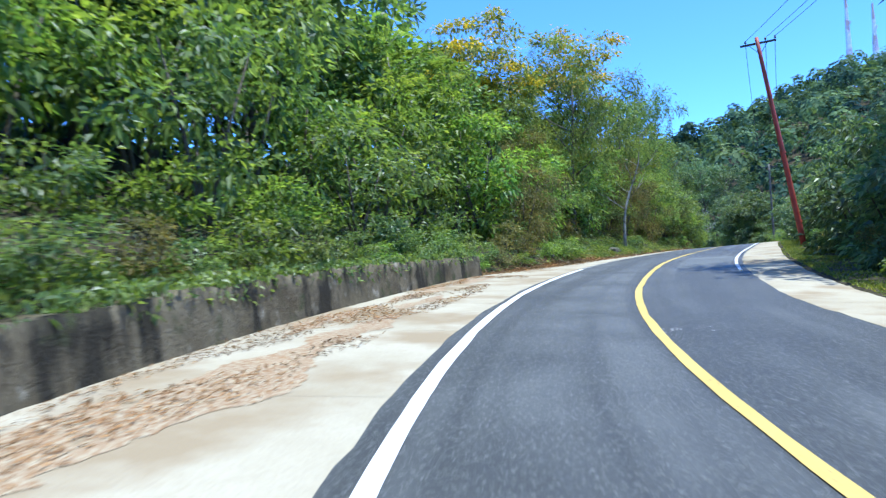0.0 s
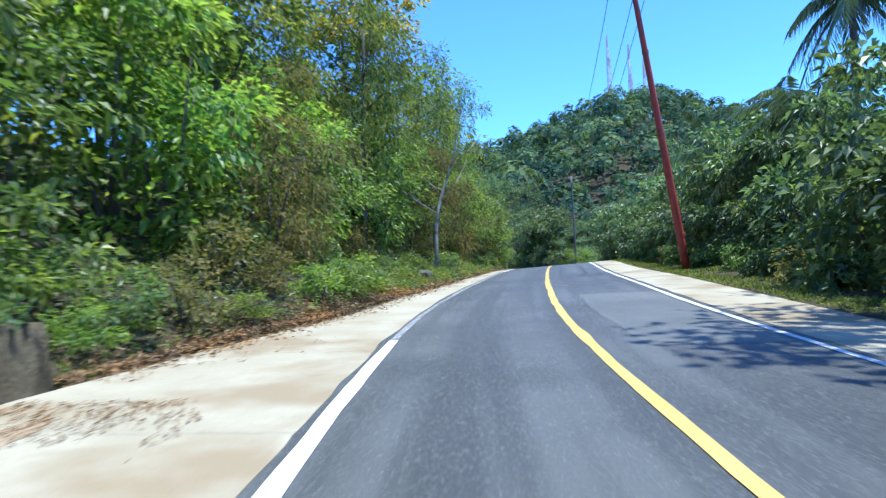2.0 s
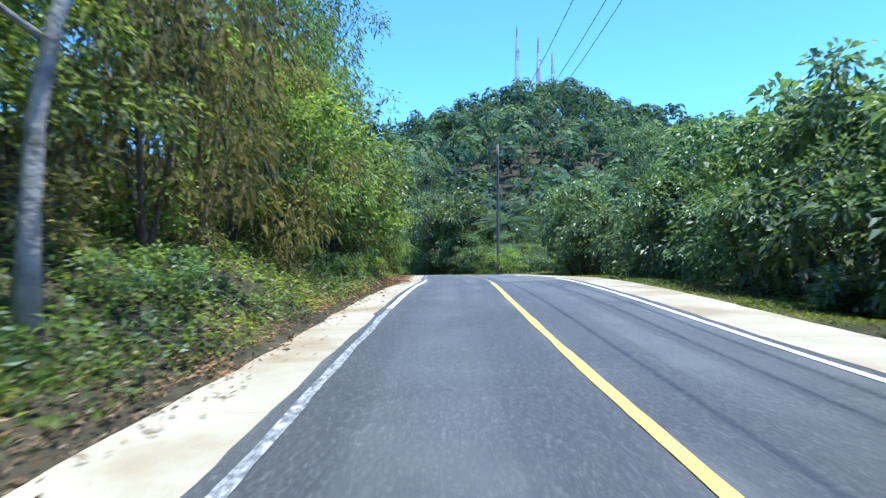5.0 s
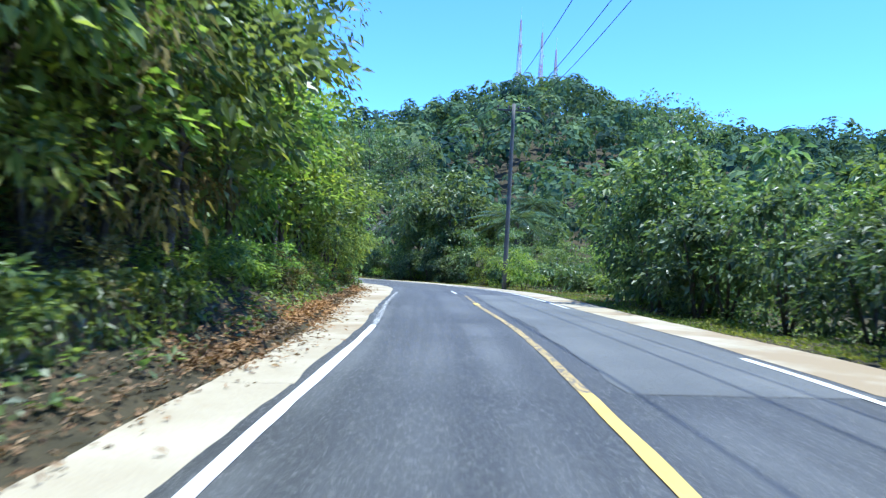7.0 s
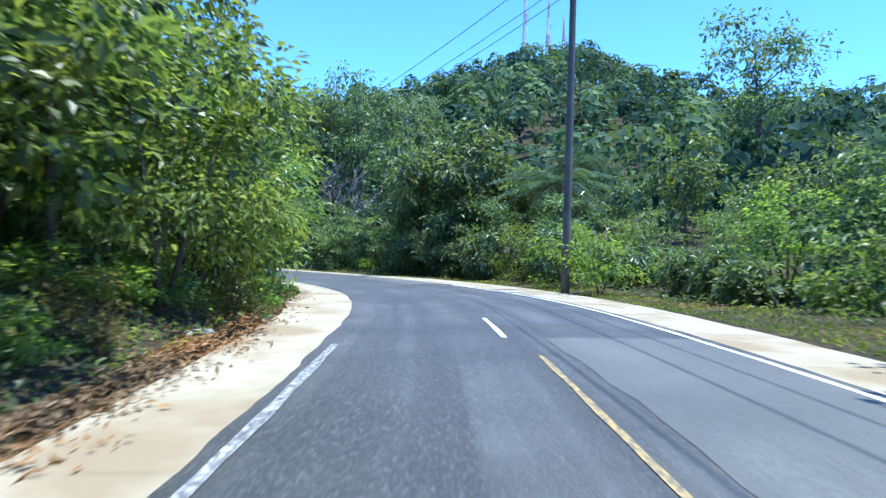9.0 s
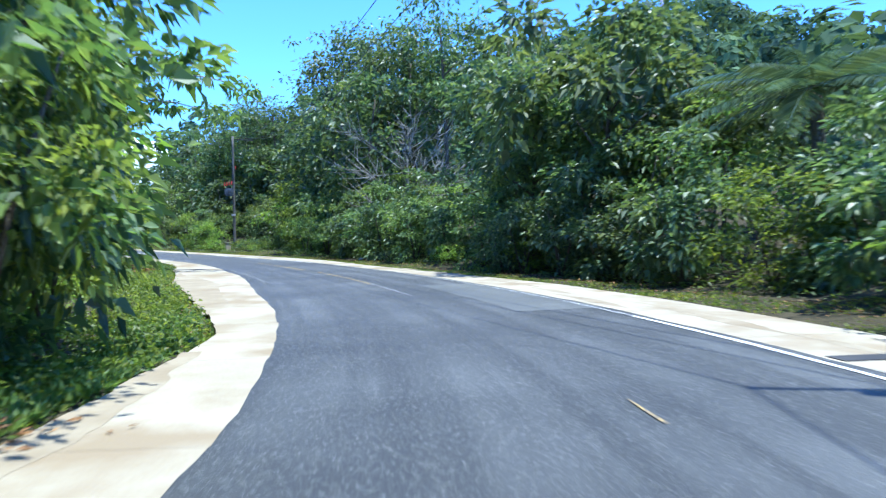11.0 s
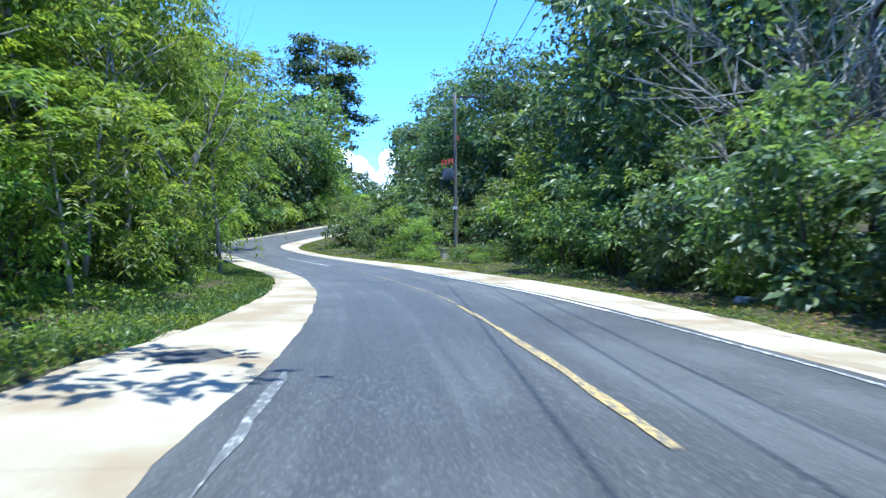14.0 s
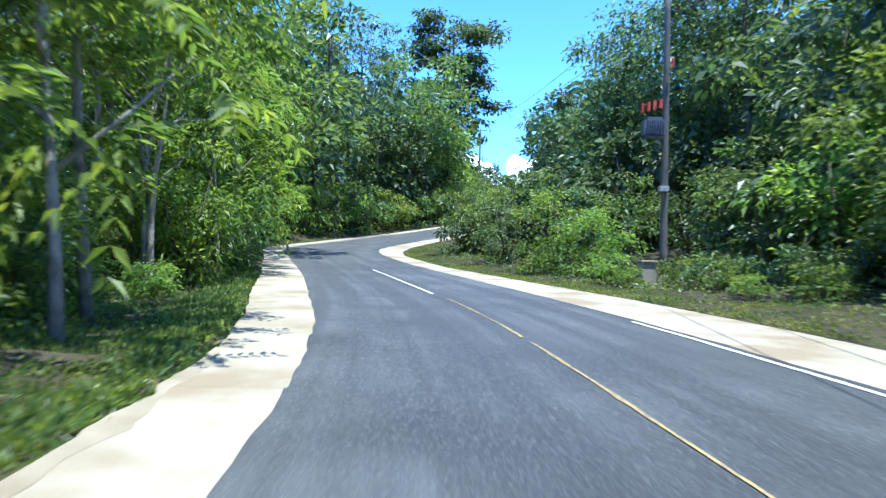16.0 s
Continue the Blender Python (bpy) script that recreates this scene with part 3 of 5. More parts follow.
for side, s0, s1, table in (("pavement_left", 121.5, 148, [(121.5, -5.1), (124, -4.65), (129, -4.8), (132, -4.75), (135, -5.1), (139, -5.75), (145, -5.55), (148, -5.6)]), ("pavement_left", 149, 169, [(149, -5.3), (153, -4.75), (155, -4.8), (160, -4.6), (164, -4.3), (167, -4.4), (169, -4.6)]), ("pavement_left", 106, 116, [(106, -4.9), (109, -4.5), (113, -4.5), (116, -4.4)])):
    part("dirt_film", strip("dirt_film", s0, s1, [(s, -v - 0.03) for s, v in LEFT_EDGE], table, 0.0065, DIRT, 0.25, 3, 0.0, 0.05, int(s0)), bpy.data.objects[side], "brown earth washed over the concrete")

for s0, s1, a, b in ((0.5, 6.0, -5.9, -4.9), (4.0, 9.5, -5.3, -4.15), (8.0, 12.5, -5.0, -4.2), (9.0, 14.0, -5.9, -5.25), (14.5, 19.0, -5.9, -5.2), (13.0, 16.5, -5.0, -4.5), (19.5, 23.5, -5.9, -5.1)):
    mid = (s0 + s1) / 2
    part("leaf_dust", strip("leaf_dust", s0, s1, [(s0, (a + b) / 2), (mid - 0.8, a), (mid + 0.8, a + 0.1), (s1, (a + b) / 2)], [(s0, (a + b) / 2), (mid - 1.0, b - 0.1), (mid + 0.6, b), (s1, (a + b) / 2)], 0.009, LEAF_DUST, 0.12, 3, 0.0, 0.09, int(s0 * 10)), bpy.data.objects["pavement_left"], "reddish brown crumbled leaves")
rs = random.Random(17)
ring = [(145.1 + math.cos(w) * 0.62 * rs.uniform(0.75, 1.1), -4.6 + math.sin(w) * 0.5 * rs.uniform(0.75, 1.1)) for w in np.linspace(0, 2 * math.pi, 28, endpoint=False)]
part("oil_stain", mesh_from("oil_stain", np.array([road_at(a, b, 0.009) for a, b in ring]), [tuple(range(28))], OIL), bpy.data.objects["pavement_left"], "dark oily stain on the concrete")

# ---- retaining walls ----
def wall_run(name, s0, s1, off, height, thick, mat, seed):
    """A rough wall that follows the road: a face, a top and ends with uneven surfaces."""
    rg = np.random.default_rng(seed)
    n, rows = int((s1 - s0) / 0.35) + 1, 6
    s = np.linspace(s0, s1, n)
    V = []
    top = height + 0.05 * np.sin(s * 0.35 + seed) + rg.normal(size=n) * 0.022
    for face in (0, 1):
        for r in range(rows):
            h = r / (rows - 1)
            o = off(s) + (face * thick if face else -0.10 * (1 - h)) + rg.normal(size=n) * 0.014
            p = road_at(s, -o)
            p[:, 2] += -0.25 + (top + 0.25) * h
            V.append(p)
    V = np.concatenate(V)
    Fc, m = [], rows * n
    for r in range(rows - 1):
        for i in range(n - 1):
            a = r * n + i
            Fc.append((a, a + n, a + n + 1, a + 1))
            a += m
            Fc.append((a, a + 1, a + n + 1, a + n))
    for i in range(n - 1):
        a, b = (rows - 1) * n + i, m + (rows - 1) * n + i
        Fc.append((a, b, b + 1, a + 1))
    for r in range(rows - 1):
        for e in (0, n - 1):
            a = r * n + e
            Fc.append((a, a + n, a + n + m, a + m) if e else (a, a + m, a + n + m, a + n))
    return mesh_from(name, V, Fc, mat, smooth=True)


for s0, s1, h, extra, seed in ((-30, 24.6, 0.80, 0.05, 3), (69.5, 75.5, 0.95, 1.15, 5)):
    w = new("retaining_wall")
    tagged(w, "low roadside retaining wall of stained grey concrete", "wall")
    part("wall_face", wall_run("wall_face", s0, s1, lambda s, e=extra: span(s, LEFT_EDGE) + e, h, 0.42, WALL, seed), w)


def lump(seed, size, mat=STONE):
    """An angular stone."""
    bm = bmesh.new()
    bmesh.ops.create_icosphere(bm, subdivisions=2, radius=1.0)
    for v in bm.verts:
        k = 1 + 0.35 * noise.noise(v.co * 1.5 + Vector((seed, 0, 0)))
        v.co = Vector((v.co.x * size[0] * k, v.co.y * size[1] * k, max(v.co.z, -0.6) * size[2] * k))
    me = bpy.data.meshes.new("boulder")
    bm.to_mesh(me)
    bm.free()
    me.materials.append(mat)
    return me


for k, (s, o, sz) in enumerate(((34.2, -5.9, (0.24, 0.18, 0.14)), (100.0, 8.6, (0.3, 0.3, 0.22)), (97.0, -5.3, (0.3, 0.2, 0.12)), (151.0, 6.8, (0.3, 0.22, 0.15)))):
    q = road_at(s, o)
    st = new("boulder", lump(k * 3.1, sz))
    st.location = (q[0], q[1], float(ground_at(q[:2])[0]) + sz[2] * 0.35)
    tagged(st, "pale weathered stone lying on the verge", "stone", group="verge stones")

# Old concrete culvert head on the bank
culvert = new("culvert_head")
tagged(culvert, "broken mossy concrete culvert head on the bank", "culvert")
cq = road_at(48.6, -5.5)
culvert.location = (cq[0], cq[1], float(ground_at(cq[:2])[0]))
yaw_c = math.atan2(TAN[k0 + 48, 1], TAN[k0 + 48, 0])
for nm, off, size, turn in (("head_wall", 0.0, (1.2, 0.26, 0.26), 0.0), ("side_wall", -1.0, (0.42, 0.34, 0.30), 0.5)):
    me = lump(4.0 + off, size, MOSSY)
    me.transform(Matrix.Translation((off * math.cos(yaw_c), off * math.sin(yaw_c), 0.08)) @ Matrix.Rotation(yaw_c + turn, 4, "Z"))
    part(nm, me, culvert)


# ---- plants ----
def trunk_runs(rng, height, radius, limbs, lean=(0, 0), start=0.45, spread=0.35, fork=0, bend=0.12):
    """A bent tapered trunk and its limbs, as runs of places and radii."""
    pts = []
    n = 7
    for i in range(n + 1):
        u = i / n
        pts.append(((lean[0] * u + bend * math.sin(u * 5 + height) * u, lean[1] * u + bend * math.cos(u * 4 + height) * u, height * u - 0.3 * (i == 0)), radius * (1 - 0.7 * u) * (1.25 if i == 0 else 1)))
    runs = [pts]
    for k in range(limbs):
        u = start + (0.97 - start) * (k + 0.5) / limbs
        j = min(int(u * n), n - 1)
        a = np.array(pts[j][0]) * (1 - (u * n - j)) + np.array(pts[j + 1][0]) * (u * n - j)
        w = k * 2.4 + rng.uniform(0, 0.8)
        ln = height * spread * rng.uniform(0.7, 1.15)
        d = np.array([math.cos(w), math.sin(w), rng.uniform(0.35, 0.9)])
        r = radius * (1 - 0.7 * u) * 0.55
        b, c = a + d * ln * 0.5 + rng.normal(size=3) * 0.1, a + d * ln + np.array([0, 0, 0.12 * ln])
        runs.append([(tuple(a), r), (tuple(b), r * 0.65), (tuple(c), r * 0.2)])
        for g in range(fork):
            e = b + (rng.normal(size=3) * 0.5 + d) * ln * 0.45
            runs.append([(tuple(b), r * 0.5), (tuple((b + e) / 2 + rng.normal(size=3) * 0.06), r * 0.3), (tuple(e), r * 0.08)])
    return runs


def plant(name, label, category, trunk, crown, bark, leaf, extra=None):
    """A thing with a trunk and a crown of leaves (and a second crown, such as blossom)."""
    ob = new(name)
    tagged(ob, label, category)
    if trunk:
        part("trunk", mesh_from("trunk", *tubes(trunk), bark, smooth=True), ob)
    part("crown", mesh_from("crown", *crown, leaf), ob)
    if extra:
        part(extra[0], mesh_from(extra[0], *extra[1], extra[2]), ob, extra[3])
    return ob


PROTO = {}
rg = np.random.default_rng(11)

# Broad-leaved forest trees, 10 to 11 m
for key, leaf, seed, label in (("broad", LEAF_GREEN, 1.0, "leafy green broad-leaved tree on the roadside bank"), ("dark", LEAF_DARK, 5.0, "dark green dense broad-leaved forest tree"), ("light", LEAF_BRIGHT, 9.0, "sunlit light green broad-leaved tree")):
    c1, o1 = lobed(rg, 88, (3.2, 3.2, 3.3), (0, 0, 7.0), 0.25, -0.85, seed, 0.45)
    c2, o2 = lobed(rg, 30, (2.3, 2.3, 2.0), (0.8, -0.4, 4.0), 0.2, -0.8, seed + 2, 0.4)
    cr = clump_leaves(rg, np.vstack([c1, c2]), 21, 0.42, 0.38, 0.22, 0.8, 0.6, np.vstack([o1, o2]))
    PROTO[key] = plant("tree", label, "tree", trunk_runs(rg, 8.5, 0.17, 7, (0.5, 0.3), 0.4, 0.3), cr, BARK, leaf)
    cr = clump_leaves(rg, np.vstack([c1, c2]), 11, 0.42, 0.52, 0.32, 0.8, 0.6, np.vstack([o1, o2]))
    PROTO[key + "_back"] = plant("tree", label, "tree", trunk_runs(rg, 8.5, 0.17, 5, (0.3, -0.4), 0.4, 0.3), cr, BARK, leaf)

# Large-leaved tree with glossy leaves
c1, o1 = lobed(rg, 105, (3.2, 3.2, 3.0), (0, 0, 6.0), 0.3, -0.8, 14.0, 0.55)
cr = clump_leaves(rg, c1, 20, 0.44, 0.44, 0.26, 0.9, 0.55, o1, 0.3)
PROTO["big"] = plant("tree", "tree with large glossy drooping leaves", "tree", trunk_runs(rg, 7.5, 0.15, 8, (0.3, -0.4), 0.35, 0.34), cr, BARK, LEAF_BIG)

# Feathery tree, light sprays
c1, o1 = lobed(rg, 100, (3.1, 3.1, 3.8), (0, 0, 5.6), 0.35, -0.8, 21.0, 0.5)
cr = spray_leaves(rg, c1, o1, 3, 6, 0.95, 0.30, 0.11)
PROTO["feather"] = plant("tree", "feathery light green tree with drooping sprays", "tree", trunk_runs(rg, 8.2, 0.11, 8, (-0.6, 0.5), 0.25, 0.36), cr, BARK_PALE, LEAF_BRIGHT)

# The same kind grown tall, with finer leaflets
c1, o1 = lobed(rg, 150, (3.5, 3.5, 5.2), (0, 0, 8.6), 0.4, -0.8, 23.0, 0.5)
PROTO["feather_tall"] = plant("tree", "tall feathery light green tree with pale thin trunk", "tree", trunk_runs(rg, 12.5, 0.13, 10, (-0.8, 0.7), 0.25, 0.28, 0, 0.35), spray_leaves(rg, c1, o1, 3, 7, 1.0, 0.25, 0.085), BARK_PALE, LEAF_BRIGHT)

# Hanging, willow-like tree beside the road
c1, o1 = lobed(rg, 130, (3.3, 3.3, 4.4), (0, 0, 7.0), 0.4, -0.8, 27.0, 0.5)
hang = [clump_leaves(rg, c1, 20, 0.4, 0.22, 0.09, 0.5, 0.6, o1, 0.5)]
for k in range(4):
    hang.append(clump_leaves(rg, c1[::2] - np.array([0, 0, 0.45 * (k + 1)]) + rg.normal(size=c1[::2].shape) * 0.12, 12, 0.22, 0.20, 0.075, 0.3, 0.9, o1[::2], 0.9))
PROTO["hanging"] = plant("tree", "tall tree with hanging leafy branch ends", "tree", trunk_runs(rg, 9.5, 0.2, 8, (0.4, 0.2), 0.35, 0.32), joined(hang), BARK, LEAF_OLIVE)

# Tall open-crowned tree, clumps on bare limbs
tr = trunk_runs(rg, 15.0, 0.24, 12, (0.5, 0.2), 0.42, 0.2, 1)
tips = np.array([r[-1][0] for r in tr[1:]] + [tr[0][-1][0]])
cc = np.repeat(tips, 8, 0) + rg.normal(size=(len(tips) * 8, 3)) * np.array([1.0, 1.0, 0.55])
cr = clump_leaves(rg, cc, 17, 0.45, 0.40, 0.21, 1.0, 0.5)
PROTO["tall"] = plant("tree", "tall open-crowned tree with bare limbs and leaf clumps", "tree", tr, cr, BARK, LEAF_DARK)

# Yellow-flowering tree
tr = trunk_runs(rg, 9.6, 0.13, 11, (0.6, -0.2), 0.35, 0.26, 1, 0.45)
c1, o1 = lobed(rg, 150, (2.9, 2.9, 4.2), (0.4, -0.1, 7.6), 0.35, -0.8, 31.0, 0.55)
cr = clump_leaves(rg, c1, 36, 0.42, 0.27, 0.125, 0.8, 0.5, o1)
fl = clump_leaves(rg, c1[c1[:, 2] > 7.6][:52] + o1[c1[:, 2] > 7.6][:52] * 0.25, 38, 0.34, 0.23, 0.14, 1.0, 0.4)
PROTO["flowering"] = plant("tree", "slender tree with clusters of yellow blossom", "tree", tr, cr, BARK, LEAF_OLIVE, ("blossom", fl, LEAF_YELLOW, "yellow blossom clusters"))

# Tree with long level limbs that reach out to one side
tr = trunk_runs(rg, 9.0, 0.16, 6, (0.6, 0.0), 0.5, 0.24, 1, 0.3)
reach = []
for h, ln, dy in ((6.6, 5.2, 0.6), (7.6, 6.4, -0.7), (8.6, 5.0, 1.3)):
    run = [(0.6 * h / 9.0 + ln * u, dy * u + 0.2 * math.sin(u * 7), h + 0.5 * math.sin(u * 2.6)) for u in (0.0, 0.25, 0.5, 0.75, 1.0)]
    tr.append([(q, 0.075 * (1 - 0.8 * k / 4)) for k, q in enumerate(run)])
    for q in run[2:]:
        reach += [tuple(np.array(q) + rg.normal(size=3) * np.array([0.45, 0.5, 0.22])) for _ in range(4)]
c1, o1 = lobed(rg, 64, (2.5, 2.5, 2.6), (0.4, 0, 7.6), 0.4, -0.8, 37.0, 0.5)
cr = joined([clump_leaves(rg, c1, 20, 0.4, 0.34, 0.17, 0.8, 0.6, o1, 0.4), clump_leaves(rg, np.array(reach), 17, 0.3, 0.36, 0.18, 0.9, 0.5, None, 0.5)])
PROTO["reaching"] = plant("tree", "tree with long level limbs reaching over the shoulder", "tree", tr, cr, BARK_PALE, LEAF_GREEN)

# Small thin-leaved tree with a pale bent trunk
tr = trunk_runs(rg, 6.5, 0.11, 7, (-1.6, 0.5), 0.35, 0.3, 2, 0.5)
c1, o1 = lobed(rg, 42, (2.0, 2.0, 1.7), (-1.2, 0.4, 6.6), 0.3, -0.8, 41.0, 0.5)
PROTO["thin"] = plant("tree", "thin tree with a pale bent trunk and sparse leaves", "tree", tr, clump_leaves(rg, c1, 24, 0.4, 0.2, 0.09, 0.7, 0.6, o1), BARK_PALE, LEAF_OLIVE)

# Thickets: leaves down to the ground
for key, leaf, seed, size, label in (("thicket", LEAF_GREEN, 51.0, 0.24, "dense green thicket hung with creepers"), ("thicket_dark", LEAF_DARK, 55.0, 0.27, "dense dark green thicket"), ("thicket_bright", LEAF_BRIGHT, 59.0, 0.25, "dense sunlit light green thicket"), ("thicket_big", LEAF_BIG, 63.0, 0.36, "thicket of large glossy leaves")):
    c1, o1 = lobed(rg, 85, (1.9, 1.9, 2.4), (0, 0, 2.1), 0.4, -0.8, seed, 0.5)
    cr = clump_leaves(rg, c1, 20, 0.32, size, size * 0.52, 0.8, 0.6, o1, 0.3)
    stems = [[((0, 0, -0.2), 0.06), ((math.cos(k) * 0.5, math.sin(k) * 0.5, 1.6), 0.045), ((math.cos(k) * 1.1, math.sin(k) * 1.1, 3.2), 0.015)] for k in (0.3, 2.2, 4.4)]
    PROTO[key] = plant("thicket", label, "bush", stems, cr, BARK, leaf)
    cr = clump_leaves(rg, c1, 11, 0.32, size * 1.4, size * 0.75, 0.8, 0.6, o1, 0.3)
    PROTO[key + "_back"] = plant("thicket", label, "bush", stems, cr, BARK, leaf)

# Fine-leaved and vine-hung thickets
c1, o1 = lobed(rg, 105, (1.9, 1.9, 2.4), (0, 0, 2.1), 0.5, -0.8, 67.0, 0.5)
PROTO["thicket_fine"] = plant("thicket", "dense thicket of small olive-green leaves", "bush", stems, clump_leaves(rg, c1, 29, 0.30, 0.175, 0.085, 0.8, 0.6, o1, 0.3), BARK, LEAF_OLIVE)
c1, o1 = lobed(rg, 95, (1.7, 1.7, 2.6), (0, 0, 2.3), 0.5, -0.8, 69.0, 0.4)
PROTO["thicket_dry"] = plant("thicket", "shrubs smothered in dry brown vines", "bush", stems, clump_leaves(rg, c1, 30, 0.30, 0.17, 0.07, 0.5, 0.8, o1, 0.6), BARK, LEAF_VINE)

# Very tall tree with an umbrella crown in layers
tr = trunk_runs(rg, 30.0, 0.45, 18, (0.6, 0.3), 0.42, 0.17, 2)
tips = np.array([r[-1][0] for r in tr[1:]] + [tr[0][-1][0]])
cc = np.repeat(tips, 6, 0) + rg.normal(size=(len(tips) * 6, 3)) * np.array([1.5, 1.5, 0.35])
PROTO["umbrella"] = plant("tree", "very tall tree with dark layered umbrella crown", "tree", tr, clump_leaves(rg, cc, 30, 0.75, 0.75, 0.42, 1.2, 0.4), BARK, LEAF_DARK)

# Shrubs
for key, leaf, seed, size, label in (("shrub", LEAF_GREEN, 71.0, 0.17, "green leafy shrub on the verge"), ("shrub_bright", LEAF_BRIGHT, 75.0, 0.16, "bright green leafy shrub"), ("shrub_big", LEAF_BIG, 79.0, 0.26, "shrub with broad glossy leaves"), ("shrub_dry", LEAF_VINE, 83.0, 0.15, "half-dry brownish shrub with creepers")):
    c1, o1 = lobed(rg, 42, (0.85, 0.85, 0.75), (0, 0, 0.65), 0.3, -0.7, seed, 0.5)
    cr = clump_leaves(rg, c1, 18, 0.18, size * 1.06, size * 0.55, 0.9, 0.6, o1)
    stems = [[((0, 0, -0.15), 0.02), ((math.cos(k) * 0.3, math.sin(k) * 0.3, 0.6), 0.015), ((math.cos(k) * 0.5, math.sin(k) * 0.5, 1.1), 0.006)] for k in (0.3, 2.2, 4.4)]
    PROTO[key] = plant("shrub", label, "bush", stems, cr, BARK, leaf)

# Leafless tree
tr = trunk_runs(rg, 5.6, 0.17, 14, (0.5, 0.3), 0.14, 0.66, 4)
twigs = []
for r in tr[1:]:
    e, b = np.array(r[-1][0]), np.array(r[0][0])
    for g in range(6):
        d = (e - b) * 0.35 + rg.normal(size=3) * 0.55
        m = b + (e - b) * rg.uniform(0.45, 1.0)
        twigs.append([(tuple(m), 0.030), (tuple(m + d * 0.5), 0.020), (tuple(m + d + np.array([0, 0, 0.15])), 0.008)])
bare = new("bare_tree")
tagged(bare, "leafless grey tree with many fine branches", "tree")
part("trunk", mesh_from("trunk", *tubes(tr), BARK_PALE, smooth=True), bare)
tagged(part("twig", mesh_from("twig", *tubes(twigs, 4), BARK_PALE), bare, "fine grey twigs"), kind="stuff")
PROTO["bare"] = bare


def palm(label, height, fronds, reach, seed, leaf_len, lift=0.75):
    """A palm: a trunk, and arching fronds with leaflets."""
    rp = np.random.default_rng(seed)
    ob = new("palm_tree")
    tagged(ob, label, "palm")
    run = [((0.1 * math.sin(u * 3), 0.12 * u * u, height * u - 0.3 * (u == 0)), 0.2 - 0.05 * u) for u in np.linspace(0, 1, 8)]
    part("trunk", mesh_from("trunk", *tubes([run], 9), BARK, smooth=True), ob)
    top = np.array(run[-1][0])
    for k in range(fronds):
        w = k * 2.399 + rp.uniform(-0.2, 0.2)
        el = lift * (1 - 1.5 * k / fronds) + rp.uniform(-0.1, 0.1)
        d = np.array([math.cos(w) * math.cos(el), math.sin(w) * math.cos(el), math.sin(el)])
        R = reach * rp.uniform(0.85, 1.1)
        us = np.linspace(0, 1, 26)
        P_ = top + d * R * us[:, None] - np.array([0, 0, 1.0]) * (0.42 * R * us[:, None] ** 2.2)
        tn = np.gradient(P_, axis=0)
        tn /= np.linalg.norm(tn, axis=1, keepdims=True)
        side = np.cross(tn, (0, 0, 1.0))
        side /= np.linalg.norm(side, axis=1, keepdims=True) + 1e-6
        B, A, N = [], [], []
        for i in range(3, 26):
            for sg in (1, -1):
                for j in ((0, 0.5) if i % 2 else (0,)):
                    B.append(P_[i] - tn[i] * R / 26 * j)
                    A.append(side[i] * sg + tn[i] * 0.75 - np.array([0, 0, 0.35 + 0.3 * rp.uniform()]))
                    N.append(np.array([0, 0, 1.0]) + side[i] * sg * 0.5)
        n = len(B)
        ln = leaf_len * (1 - 0.55 * np.abs(np.linspace(-0.55, 1, n)) ** 2) * rp.uniform(0.85, 1.1, n)
        lv = leaves(np.array(B), np.array(A), np.array(N), ln, np.full(n, 0.042), 0.22, 0.1)
        V, Fc = tubes([[(tuple(P_[i]), 0.035 * (1 - 0.85 * us[i])) for i in range(0, 26, 5)]], 4)
        fl = [tuple(q) for q in np.asarray(lv[1]) + len(V)]
        part("frond", mesh_from("frond", np.vstack([V, lv[0]]), Fc + fl, FROND), ob)
    return ob


PROTO["palm"] = palm("dark feather-leaved palm with drooping old fronds", 6.5, 24, 3.2, 5, 0.75)
PROTO["palm_young"] = palm("palm with upright arching feather fronds", 3.2, 15, 3.6, 8, 0.7, 1.15)

used = {}
groups = {"tree": "roadside trees", "thicket": "roadside thickets", "shrub": "roadside shrubs", "palm_tree": "palms", "bare_tree": ""}


CLEAR = [(1.8, 30.5, 1.0), (42.6, 177.6, 2.6), (42.2, 174.6, 2.4), (41.9, 171.6, 2.0), (23.0, 42.4, 1.6), (49.0, 99.6, 1.0), (55.0, 109.0, 1.6), (58.2, 112.6, 2.0), (56.4, 113.6, 1.6), (30.5, 161.0, 1.8), (28.6, 163.6, 1.8)]      # open ground before the poles


def put(key, x, y, size=1.0, tall=1.0, turn=None, sink=0.0, lean=(0.0, 0.0)):
    """One plant of a kind at a place of the plan."""
    ob = PROTO[key]
    if abs(float(along((x, y))[1][0])) < 5.4:       # never on the road itself
        return None
    u, w_ = (x - 34.0) * -0.132 + (y - 188.0) * 0.991, (x - 34.0) * 0.991 + (y - 188.0) * 0.132
    if u > 25 and abs(w_) < 3.0 + 3.0 * size:                   # low growth where the road leaves a gap in the woods
        if not key.startswith(("thicket", "shrub")):
            return None
        size = min(size, 1.1)
    z = float(ground_at((x, y))[0]) - sink
    w = turn if turn is not None else (x * 37.7 + y * 11.3) % 6.283
    m = Matrix.Translation((x, y, z)) @ Euler((lean[0], lean[1], w)).to_matrix().to_4x4() @ Matrix.Diagonal((size, size, size * tall, 1))
    if key not in used:
        used[key] = ob
        ob.matrix_world = m
        g = groups[ob.name.split(".")[0]]
        return tagged(ob, group=g) if g else ob
    o = copy_thing(used[key], Matrix.Identity(4))
    o.matrix_basis = m
    return o


